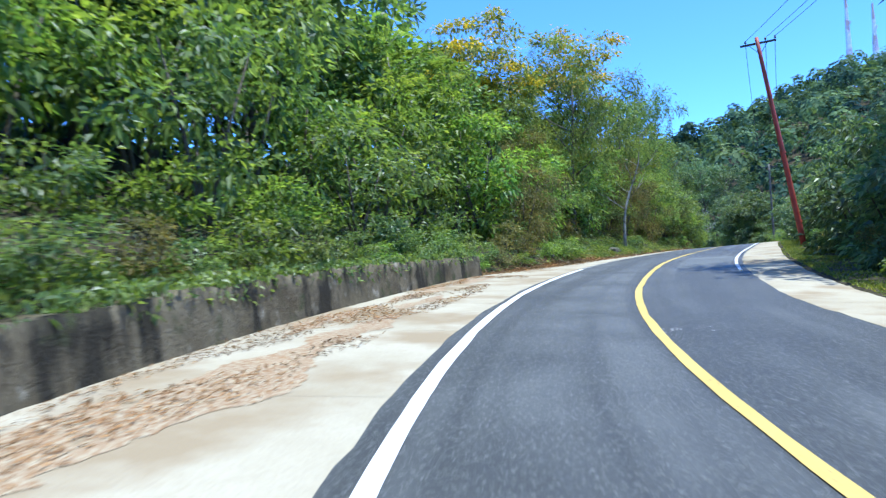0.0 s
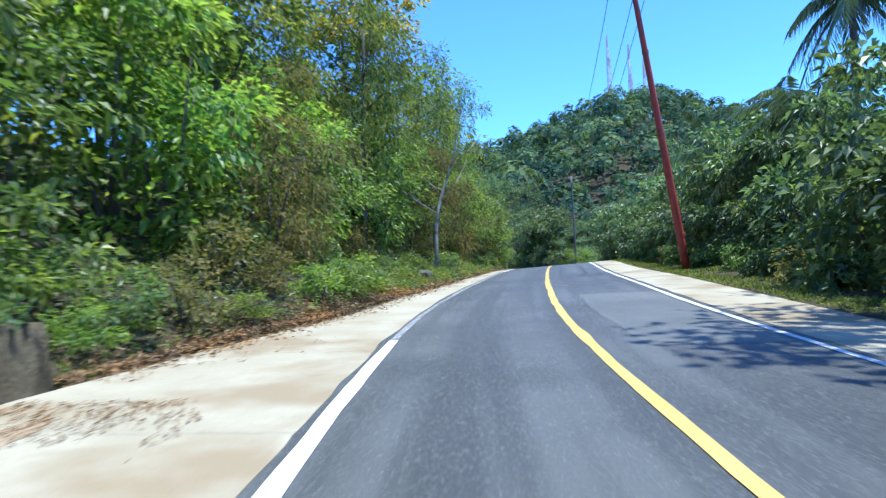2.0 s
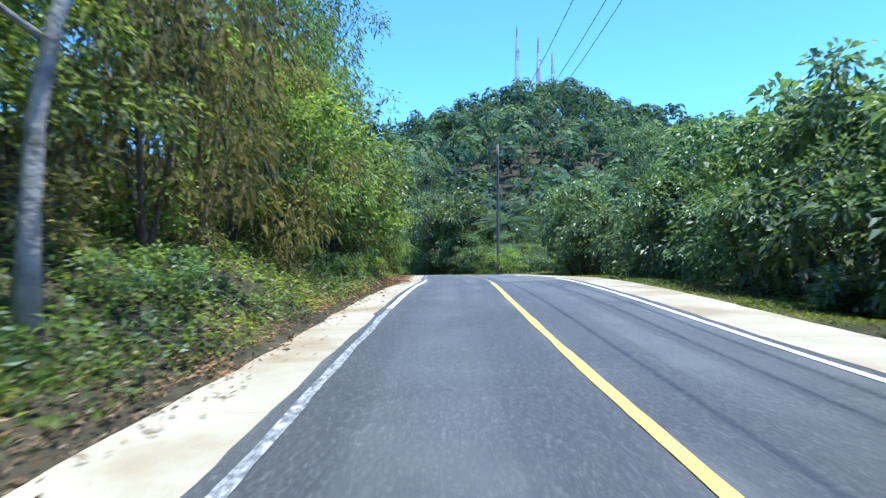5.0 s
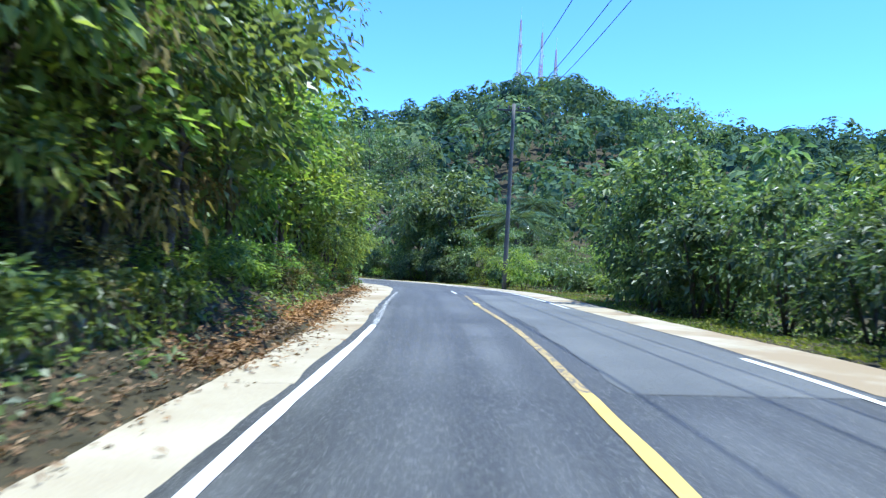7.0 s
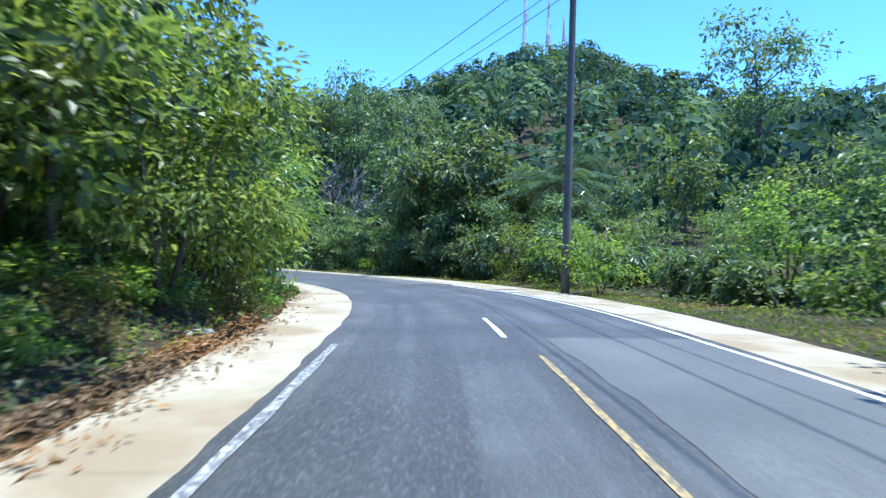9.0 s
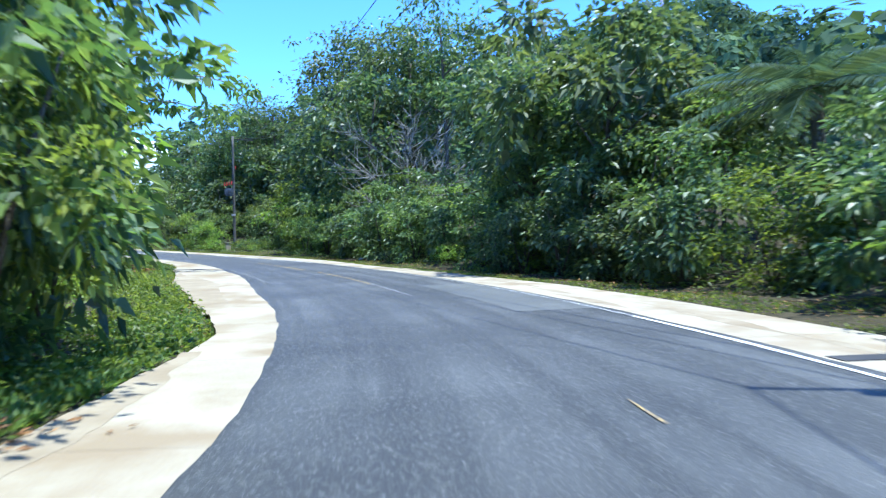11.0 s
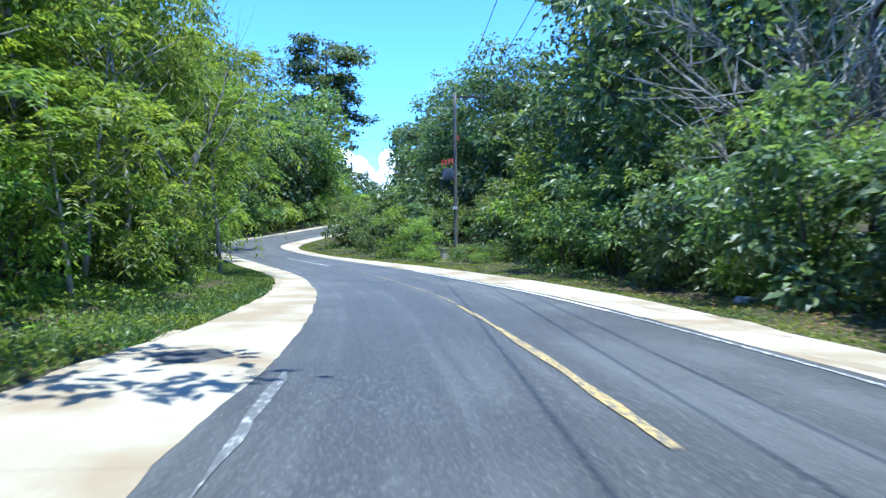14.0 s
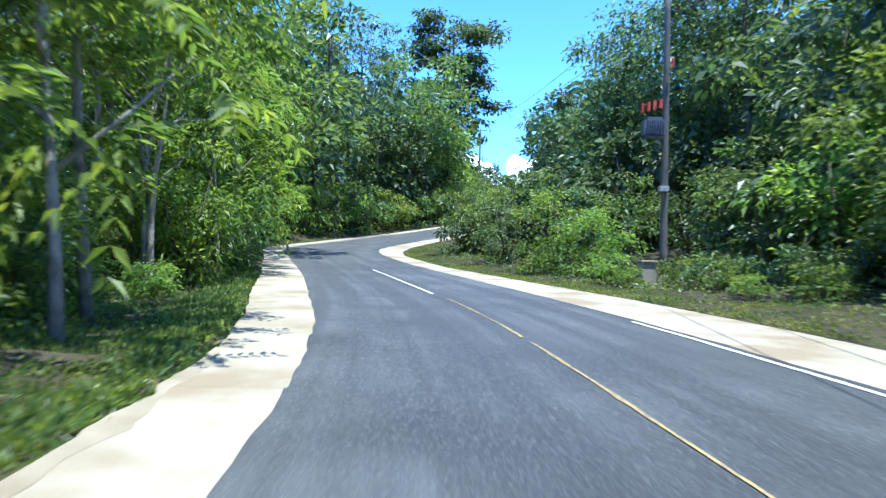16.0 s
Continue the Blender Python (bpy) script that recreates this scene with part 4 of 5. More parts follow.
def put_so(key, s, o, size=1.0, tall=1.0, **kw):
    q = road_at(s, o)
    return put(key, float(q[0]), float(q[1]), size, tall, **kw)


pr = random.Random(4)


def size_at(key):
    return 0.6 if key.startswith("thicket") else 1.0


def band(s0, s1, step, near, deep, kinds, lo, hi, side, tall=(0.9, 1.15), sink=0.0):
    """Plants along one side of the road, between two distances from the shoulder's edge."""
    s = s0
    while s < s1:
        edge = float(span(s, LEFT_EDGE if side < 0 else RIGHT_EDGE))
        o = side * (edge + pr.uniform(near, deep))
        key = pr.choice(kinds)
        if (near >= 10 or s > 205) and key + "_back" in PROTO:
            key += "_back"
        q = road_at(s, o)
        if not key.startswith("shrub") and any(math.hypot(q[0] - a, q[1] - b) < r + 1.2 * size_at(key) for a, b, r in CLEAR):
            s += step
            continue
        put_so(key, s + pr.uniform(-0.35, 0.35) * step, o, pr.uniform(lo, hi), pr.uniform(*tall), sink=sink)
        s += step * pr.uniform(0.8, 1.2)


# Left bank above the retaining wall
band(-6, 25, 1.5, 0.75, 1.2, ["shrub", "shrub_bright", "shrub", "shrub_dry"], 0.5, 0.8, -1)
band(-6, 30, 2.0, 2.2, 3.4, ["shrub", "shrub_bright", "shrub_big", "thicket"], 0.8, 1.2, -1)
band(-4, 34, 3.2, 4.4, 6.4, ["thicket", "thicket_dark", "thicket_bright"], 1.1, 1.45, -1)
band(-6, 34, 4.6, 7.5, 10.0, ["broad", "feather", "light", "feather"], 0.9, 1.15, -1)
band(-12, 30, 3.4, 8.5, 11.5, ["dark", "dark", "broad"], 1.2, 1.45, -1)
band(-14, 30, 4.6, 13.0, 19.0, ["dark", "broad"], 1.3, 1.6, -1)
band(30, 62, 6.0, 15.0, 19.0, ["dark", "broad", "light"], 1.1, 1.4, -1)
# Left bank along the straight
for a, b in ((26, 38), (52, 74)):
    band(a, b, 1.5, 0.8, 1.7, ["shrub", "shrub_bright", "shrub_dry", "shrub"], 0.45, 0.8, -1)
for a, b in ((27, 39), (54, 72)):
    band(a, b, 2.3, 2.2, 3.6, ["shrub", "shrub_bright", "shrub_dry", "thicket_fine"], 0.7, 1.15, -1)
band(40, 53, 2.4, 3.4, 4.6, ["shrub", "shrub_dry", "shrub_bright"], 0.6, 0.95, -1)
band(30, 58, 3.4, 4.4, 6.4, ["thicket", "thicket_bright", "thicket_fine"], 1.0, 1.35, -1)
band(32, 62, 4.6, 9.0, 11.5, ["feather", "hanging", "feather", "broad"], 0.8, 1.0, -1)
band(58, 80, 3.0, 1.9, 3.4, ["thicket_fine", "thicket_dry", "thicket_fine"], 0.9, 1.25, -1, (1.0, 1.4))
band(60, 106, 5.0, 5.0, 8.0, ["feather", "hanging", "feather"], 0.7, 0.9, -1)
band(62, 120, 7.0, 11.0, 16.0, ["dark", "broad", "feather"], 0.9, 1.15, -1)
# Left, the inside of the bend
band(78, 98, 1.5, 1.7, 2.3, ["shrub", "shrub_bright", "shrub"], 0.45, 0.65, -1)
band(70, 100, 2.2, 3.4, 4.2, ["thicket", "thicket_dark", "thicket"], 0.85, 1.05, -1, (1.0, 1.3))
band(69, 101, 2.9, 2.0, 2.7, ["light", "light", "broad"], 0.58, 0.72, -1, (0.8, 0.95))
band(98, 108, 2.2, 1.3, 2.1, ["thicket_fine", "thicket_fine", "thicket_bright"], 0.8, 1.05, -1, (1.0, 1.3))
band(76, 98, 1.9, 1.3, 1.9, ["shrub", "shrub_bright", "shrub_dry"], 0.4, 0.65, -1)
band(98, 112, 1.7, 0.6, 1.0, ["shrub", "shrub_bright", "shrub_dry"], 0.4, 0.65, -1)
band(106, 117, 2.4, 1.6, 2.7, ["thicket_dark", "thicket", "thicket_fine"], 0.85, 1.1, -1, (1.0, 1.4))
band(108, 122, 4.2, 3.5, 5.5, ["broad", "light"], 0.8, 0.95, -1)
# Left, beyond the grass verge
band(120, 158, 2.8, 4.8, 6.2, ["thicket", "thicket_fine", "thicket_bright", "thicket_bright"], 0.65, 0.9, -1)
band(156, 180, 1.8, 3.0, 5.0, ["shrub_bright", "shrub", "shrub_bright"], 0.7, 1.1, -1)
band(119, 168, 3.0, 6.4, 9.0, ["feather", "broad", "dark", "feather"], 0.9, 1.15, -1)
band(120, 178, 5.0, 10.0, 14.0, ["light", "broad", "dark"], 1.05, 1.35, -1)
band(182, 258, 2.9, 2.2, 3.6, ["thicket_dark", "thicket", "thicket_bright"], 0.9, 1.25, -1)
band(214, 258, 3.4, 5.5, 9.0, ["thicket_dark", "thicket"], 1.4, 1.8, -1)
band(196, 258, 4.8, 5.0, 8.0, ["broad", "light", "dark"], 1.1, 1.4, -1)

band(176, 258, 7.0, 12.0, 18.0, ["dark", "tall"], 1.2, 1.5, -1)
# Right side, first stretch
band(2, 60, 2.5, 3.0, 4.4, ["thicket_big", "thicket_dark", "thicket_big"], 0.75, 1.0, 1)
band(6, 62, 1.8, 2.0, 2.9, ["shrub_big", "shrub", "shrub_dry"], 0.5, 0.8, 1)
band(48, 82, 3.6, 4.6, 6.6, ["big", "big", "broad"], 0.6, 0.72, 1)
band(10, 48, 5.5, 7.0, 11.0, ["big", "dark"], 0.66, 0.82, 1)
band(60, 88, 2.4, 2.6, 3.6, ["thicket_dark", "thicket_big"], 0.8, 1.0, 1)
# Right side round the second pole
band(90, 116, 1.9, 3.2, 4.6, ["shrub_big", "shrub_bright", "shrub", "shrub_big"], 0.8, 1.2, 1)
band(92, 122, 2.6, 5.4, 8.0, ["thicket", "thicket_big", "thicket_bright"], 0.55, 0.75, 1)
band(92, 107, 2.8, 9.5, 13.0, ["thicket_big", "thicket", "thicket_dark"], 1.0, 1.3, 1)
band(86, 106, 3.6, 14.0, 19.0, ["thicket_big", "thicket_dark", "thicket"], 1.5, 1.9, 1)
band(78, 114, 5.0, 22.0, 36.0, ["big", "broad", "dark"], 0.62, 0.75, 1)
# Right side, trees of the bend
band(116, 136, 2.0, 2.8, 3.8, ["thicket_dark", "shrub_big", "thicket_big"], 0.6, 0.85, 1)
band(124, 136, 2.6, 4.8, 6.4, ["thicket_big", "thicket", "thicket_dark"], 1.1, 1.4, 1)
band(128, 137, 3.6, 7.0, 9.5, ["big", "big", "broad"], 0.72, 0.9, 1)
band(124, 135, 5.0, 13.0, 19.0, ["dark", "broad", "big"], 0.6, 0.75, 1)
band(108, 122, 3.2, 16.0, 22.0, ["thicket", "thicket_dark"], 1.0, 1.3, 1)
band(134, 170, 2.0, 2.8, 4.2, ["thicket", "thicket_big", "shrub_bright"], 0.75, 1.0, 1)
band(138, 160, 2.5, 5.0, 7.4, ["thicket", "thicket_big", "thicket_big"], 0.78, 0.95, 1, (0.85, 1.0))
band(160, 176, 3.0, 5.4, 8.0, ["thicket", "thicket_big", "thicket_big"], 1.1, 1.35, 1)
band(146, 160, 5.0, 16.0, 22.0, ["dark", "tall", "broad"], 0.9, 1.1, 1)
band(160, 184, 5.0, 12.0, 20.0, ["dark", "tall", "broad"], 1.1, 1.4, 1)
band(170, 216, 2.2, 4.2, 6.4, ["thicket", "thicket_bright", "shrub_big"], 0.7, 1.0, 1)
band(172, 226, 3.0, 8.0, 13.0, ["thicket", "thicket_big"], 0.8, 1.05, 1)
band(176, 258, 5.6, 15.0, 26.0, ["dark", "tall", "broad"], 0.85, 1.15, 1)

band(184, 212, 3.4, 13.0, 20.0, ["thicket", "thicket_dark"], 1.5, 1.9, 1)
band(178, 236, 5.0, 24.0, 36.0, ["thicket", "thicket_dark"], 1.8, 2.3, 1)
band(126, 150, 3.6, 4.6, 6.0, ["feather", "broad"], 0.62, 0.8, -1)
band(150, 190, 2.3, 3.6, 4.8, ["feather", "feather", "thicket_bright"], 0.6, 0.85, -1)
band(196, 258, 6.0, 18.0, 30.0, ["thicket", "thicket_dark"], 1.8, 2.3, -1)

band(158, 184, 2.4, 6.6, 9.0, ["thicket_big", "thicket", "thicket_bright"], 1.1, 1.4, 1)

band(40, 58, 2.4, 4.8, 6.5, ["thicket_fine", "thicket", "thicket_bright"], 0.95, 1.2, -1)
band(34, 60, 4.8, 12.5, 15.0, ["light", "light", "feather"], 0.9, 1.05, -1)
band(172, 192, 1.6, 3.2, 5.2, ["shrub_big", "shrub", "shrub_bright"], 0.55, 0.9, 1)

band(160, 202, 2.2, 3.8, 5.0, ["thicket", "thicket_bright", "thicket_fine"], 0.5, 0.75, -1)
band(178, 200, 1.7, 1.9, 3.0, ["shrub", "shrub_bright", "shrub"], 0.5, 0.9, -1)

# Single plants that stand out
for s, o, w in ((168.6, -6.8, 0.3), (186.0, -6.8, 2.0), (191.0, -6.9, 4.1)):
    put_so("feather", s, o, 0.9, 1.1, turn=w)
put("tall", 84.0, 119.0, 1.15, 1.0, turn=1.1)
for s, o in ((166, -11.5), (172, -10.6), (177, -11.2), (183, -10.4), (188, -11.0), (158, -12.0)):
    put_so("feather_tall", s, o, 1.0 + 0.06 * (s % 3), 1.1)
put_so("reaching", 142.5, -10.6, 1.12, 1.0, turn=0.1)
put_so("feather_tall", 171.5, -7.4, 0.82, 1.1, turn=2.2)
put_so("feather", 192.0, -7.4, 1.0, 1.1, turn=0.8)
put_so("feather", 197.0, -6.9, 1.0, 1.05, turn=3.9)
for x, y, w, size in ((26.9, 166.0, 0.4, 0.75), (27.5, 165.4, 2.3, 0.85), (26.4, 166.5, 4.0, 0.8)):
    put("thin", x, y, size, 1.5, turn=w, lean=(0.05, 0.12))
put_so("broad", 204.5, -6.2, 1.75, 0.95)
put_so("hanging", 211, -8.2, 1.9, 1.0)
put_so("dark", 226, -9.0, 2.1, 1.1)
put_so("broad", 246, -10.0, 1.9, 1.1)
put_so("hanging", 76, -11.0, 1.2, 1.2)
put_so("hanging", 99, -10.5, 1.3, 1.3)
put("shrub_big", 48.9, 99.3, 1.35, 1.35)
put("shrub_bright", 49.9, 99.4, 1.3, 1.2)
put_so("big", 76.5, -5.9, 0.66, 0.9, turn=2.0)
put("flowering", 11.6, 57.6, 1.3, 1.02, turn=0.4)
put("hanging", 9.8, 50.2, 0.95, 1.2, turn=5.0)
put_so("broad", 115.6, -7.3, 0.78, 1.0, turn=0.7)
put_so("hanging", 115.4, -7.7, 0.72, 1.0, turn=1.7)
put_so("thicket_dark", 114.3, -6.7, 0.62, 1.5)
put_so("thicket_fine", 118.6, -7.2, 0.66, 1.6)
put("flowering", 3.4, 42.5, 1.05, 1.0, turn=2.4)
put("thicket_dry", 5.2, 40.2, 1.15, 1.15)
put("thicket_dry", 4.4, 36.4, 0.9, 1.0)
put_so("hanging", 92, -11.5, 1.25, 1.3, turn=1.0)
put_so("hanging", 85, -11.0, 1.2, 1.2, turn=3.0)
put("hanging", 16.6, 66.5, 1.0, 1.0, turn=2.0)
put("hanging", 11.0, 60.0, 1.15, 1.1, turn=4.0)
put("thin", 14.0, 52.2, 1.1, 1.0, turn=2.6, lean=(0.06, 0.10))
put("thin", 33.2, 150.6, 1.0, 1.25, turn=0.6)
put("thin", 31.8, 153.4, 1.0, 1.25, turn=3.4)
put("thin", 34.2, 138.5, 1.1, 1.25, turn=1.2)
put("thin", 35.0, 132.6, 1.1, 1.3, turn=4.4)
put("thin", 33.4, 146.0, 1.1, 1.3, turn=5.4)
put("palm", 25.7, 38.2, 1.0, 1.0)
put("palm", 34.6, 54.5, 0.62, 0.8)
put("palm", 41.0, 49.2, 1.3, 1.9)
put("palm_young", 26.6, 41.2, 1.0, 1.6)
put("palm_young", 28.7, 47.2, 1.05, 1.65)
put("palm", 59.2, 114.4, 1.35, 0.64)
for x, y, z in ((53.2, 106.6, 0.8), (55.6, 109.4, 0.85), (51.4, 103.6, 0.7), (57.4, 111.4, 0.8), (54.4, 111.2, 0.75), (60.6, 110.4, 0.95)):
    put("thicket_big" if z > 0.78 else "thicket_bright", x, y, z, 0.9)
put("palm", 66.0, 121.5, 1.0, 1.0)
put("tall", 17.3, 18.2, 1.15, 1.25, turn=0.3)
put("tall", 18.2, 20.2, 1.1, 1.25, turn=2.3)
put("tall", 16.4, 9.0, 1.0, 1.1, turn=1.3)
put("big", 42.9, 80.4, 0.72, 0.95, turn=1.3)
put("big", 55.8, 122.0, 1.22, 1.0, turn=0.5)
put("big", 55.4, 127.0, 0.9, 1.2, turn=2.5)
put("big", 57.4, 133.0, 1.1, 1.1, turn=3.5)
put("bare", 55.6, 150.6, 1.25, 1.0, turn=0.9)
put("umbrella", 10.0, 287.0, 1.3, 0.86, turn=0.2)
for x, y in ((11, 272), (4, 280)):
    put("broad", x, y, 2.0, 1.0)
put("dark", 38.5, 211.0, 1.3, 1.0)
put("tall", 43.0, 214.0, 1.15, 1.0)
put("dark", 53.0, 192.0, 1.25, 1.0)
put("dark", 53.2, 156.0, 1.45, 1.05)
put("dark", 53.0, 166.0, 1.5, 1.05)
put("tall", 55.5, 172.0, 1.1, 1.05)
put("dark", 60.0, 163.0, 1.4, 1.1)
put("tall", 61.0, 168.0, 1.25, 1.0, turn=2.0)
put("tall", 48.0, 196.0, 1.05, 1.0)
for s, o, key, size in ((193, -8.6, "light", 1.3), (199, -8.0, "broad", 1.4)):
    put_so(key, s, o, size, 1.25)
put("thicket_dark", 41.9, 79.6, 0.95, 1.1)
put("thicket_dark", 43.6, 82.0, 0.95, 1.2)
put("thicket_dark", 40.4, 76.4, 0.9, 1.1)
for k, (x, y) in enumerate(((14, 262), (20, 268), (27, 262), (33, 268), (8, 272), (24, 276), (36, 280), (44, 272), (2, 252), (40, 258), (12, 300), (26, 300), (40, 300), (0, 285), (-10, 265), (52, 285))):
    put(("dark_back", "broad_back", "light_back")[k % 3], x, y, 1.4 + 0.12 * (k % 4), 1.0)
for k, (x, y) in enumerate(((16, 256), (21, 258), (26, 256), (31, 256), (11, 254), (36, 262), (20, 262), (28, 260))):
    put(("thicket_dark_back", "thicket_back")[k % 2], x, y, 1.1 + 0.1 * (k % 3), 1.2)
for k, (x, y) in enumerate(((5, 250), (13, 266), (22, 270), (30, 272), (38, 268), (18, 285), (30, 290), (44, 282), (6, 276), (-4, 270))):
    put(("thicket_dark_back", "thicket_back")[k % 2], x, y, 1.9 + 0.2 * (k % 3), 1.3)
band(-14, 32, 3.6, 10.5, 14.0, ["thicket_dark"], 1.7, 2.1, -1, (1.0, 1.25))


# ---- woods, litter and grass ----
def far_woods():
    """Trees of the wooded slopes: each a crown of domed boughs covered in leaf sprays."""
    rw = np.random.default_rng(21)
    spots = []
    for lo, hi, az0, az1, gap in ((40, 150, -48, 128, 6.6), (150, 470, -8, 90, 9.6), (150, 470, -48, -8, 13.0), (150, 470, 90, 128, 13.0)):
        c = np.arange(-hi, hi, gap)
        g = np.stack(np.meshgrid(c, c), -1).reshape(-1, 2)
        g = g + rw.uniform(-0.5, 0.5, g.shape) * gap
        r_, a_ = np.hypot(g[:, 0], g[:, 1]), np.degrees(np.arctan2(g[:, 0], g[:, 1]))
        spots.append(g[(r_ >= lo) & (r_ < hi) & (a_ >= az0) & (a_ < az1)])
    g = np.concatenate(spots)
    far = np.hypot(g[:, 0], g[:, 1])
    xy = g + np.array([30, 60])
    S, O = along(xy)
    keep = np.abs(O) > np.where(O < 0, 20, 25)
    u, w = (xy[:, 0] - 34.0) * -0.132 + (xy[:, 1] - 188.0) * 0.991, (xy[:, 0] - 34.0) * 0.991 + (xy[:, 1] - 188.0) * 0.132
    keep &= ~((u > 0) & (np.abs(w) < 9 + 0.02 * u))         # the gap where the road leaves the woods
    xy, far = xy[keep], far[keep]
    z = ground_at(xy)
    B, N, L, T = [], [], [], []
    for (x, y), h, d in zip(xy, z, far):
        near = d < 150
        over = rw.uniform() < 0.3 and not near            # trees that stand above the rest
        r = rw.uniform(2.4, 4.6) if near else rw.uniform(6.0, 9.0) if over else rw.uniform(3.6, 6.4)
        m, per = (9, 10) if near else (14, 11) if over else (9, 9)
        q = unit(rw, m)
        q[:, 2] = np.abs(q[:, 2]) * 1.1 - 0.15
        tall = rw.uniform(0.85, 1.45)
        lift = r * 0.62 + rw.uniform(0, 3.4) ** 1.3 + (4.5 if over else 0.0)
        hub = np.array([x, y, h + lift]) + q * np.array([r, r, r * tall]) * rw.uniform(0.6, 0.85, (m, 1))
        k = m * per
        dd = unit(rw, k) + np.repeat(q, per, 0) * 0.5 + np.array([0, 0, 0.5])
        dd /= np.linalg.norm(dd, axis=1, keepdims=True)
        B.append(np.repeat(hub, per, 0) + dd * (r * rw.uniform(0.28, 0.44, (m, 1))).repeat(per, 0) * rw.uniform(0.85, 1.05, (k, 1)))
        N.append(dd * 0.7 + np.repeat(q, per, 0) * 0.7 + rw.normal(size=(k, 3)) * 0.2)
        L.append(rw.uniform(0.7, 1.3, k) * (0.95 if near else 1.15 + r * 0.11))
        tone = np.empty((k, 2))
        tone[:, 0], tone[:, 1] = rw.uniform(0, 1), max(0.0, rw.uniform(-4.5, 1.0)) * 0.6
        T.append(tone)
    B, N, L, T = np.concatenate(B), np.concatenate(N), np.concatenate(L), np.concatenate(T)
    ax = np.cross(N, rw.normal(size=N.shape))
    v1, f1 = leaves(B - ax / np.linalg.norm(ax, axis=1, keepdims=True) * L[:, None] * 0.5, ax, N, L, L * 0.75, 0.1, 0.05)
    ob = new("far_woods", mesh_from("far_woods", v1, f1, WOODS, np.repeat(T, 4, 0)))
    tagged(ob, "dense green forest covering the hillsides", "forest", kind="stuff")


far_woods()


def flat_leaves(rng, xy, lift, lo, hi):
    z = ground_at(xy)
    n = len(xy)
    ax = rng.normal(size=(n, 3)) * np.array([1, 1, 0.25])
    nr = rng.normal(size=(n, 3)) * 0.4 + np.array([0, 0, 1.0])
    ln = rng.uniform(lo, hi, n)
    return np.column_stack([xy, z + lift]), ax, nr, ln


def litter():
    rl = np.random.default_rng(31)
    P_, A_, N_, L_ = [], [], [], []
    # on the concrete in drifts
    for s0, s1, o0, o1, n in ((1, 24, -6.1, -4.0, 13000), (26, 34, -5.6, -4.0, 300)):
        s, o = rl.uniform(s0, s1, n), rl.uniform(o0, o1, n)
        g = np.array([noise.noise(Vector((a * 0.35, b * 1.1, 4.0))) for a, b in zip(s, o)])
        k = g > 0.02 + 0.09 * (o + 5.0) - 0.14 * (np.abs(s - 8) < 4.5) + rl.uniform(-0.10, 0.10, n)
        p = road_at(s[k], o[k], 0.022)
        P_.append(p)
        m = len(p)
        A_.append(rl.normal(size=(m, 3)) * np.array([1, 1, 0.15]))
        N_.append(rl.normal(size=(m, 3)) * 0.25 + np.array([0, 0, 1.0]))
        L_.append(rl.uniform(0.035, 0.10, m))
    # along the foot of the bank
    n = 30000
    s = np.where(rl.uniform(0, 1, n) < 0.45, rl.uniform(25, 50, n), rl.uniform(26, 112, n))
    o = -(span(s, LEFT_EDGE) + rl.normal(size=n) * 0.38 + 0.36)
    p = road_at(s, o)
    a, b, c, d = flat_leaves(rl, p[:, :2], 0.05, 0.06, 0.14)
    inside = -o < span(s, LEFT_EDGE)
    a[:, 2] = np.where(inside, p[:, 2] + 0.025, a[:, 2] + rl.uniform(0, 0.05, n))
    k = ~inside | (rl.uniform(0, 1, n) < 0.35)
    P_.append(a[k]), A_.append(b[k]), N_.append(c[k]), L_.append(d[k])
    # a broad drift of coarse dry leaves at the bend
    n = 9000
    s = 74 + 26 * rl.uniform(0, 1, n)
    g = np.array([noise.noise(Vector((a * 0.8, 3.0, 1.0))) for a in s])
    o = -(span(s, LEFT_EDGE) + rl.normal(size=n) * 0.34 + 0.36 - 0.5 * g)
    p = road_at(s, o)
    a, b, c, d = flat_leaves(rl, p[:, :2], 0.05, 0.05, 0.17)
    inside = -o < span(s, LEFT_EDGE)
    a[:, 2] = np.where(inside, p[:, 2] + 0.02 + rl.uniform(0, 0.03, n), a[:, 2] + rl.uniform(0, 0.06, n))
    k = ~inside | (rl.uniform(0, 1, n) < 0.5)
    P_.append(a[k]), A_.append(b[k]), N_.append(c[k]), L_.append(d[k])
    n = 1100
    s = rl.uniform(116, 150, n)
    o = -(span(s, LEFT_EDGE) + np.abs(rl.normal(size=n)) * 0.25 + 0.05)
    p = road_at(s, o)
    a, b, c, d = flat_leaves(rl, p[:, :2], 0.04, 0.06, 0.13)
    P_.append(a), A_.append(b), N_.append(c), L_.append(d)
    n = 3500
    s = rl.uniform(90, 160, n)
    o = span(s, RIGHT_EDGE) + 1.6 + rl.normal(size=n) * 0.7
    p = road_at(s, o)
    a, b, c, d = flat_leaves(rl, p[:, :2], 0.04, 0.06, 0.14)
    P_.append(a), A_.append(b), N_.append(c), L_.append(d)
    L = np.concatenate(L_)
    v, f = leaves(np.concatenate(P_), np.concatenate(A_), np.concatenate(N_), L, L * 0.36, 0.0, 0.2)
    tagged(new("leaf_litter", mesh_from("leaf_litter", v, f, LITTER)), "dry brown fallen leaves along the shoulder", "leaves", kind="stuff")


litter()


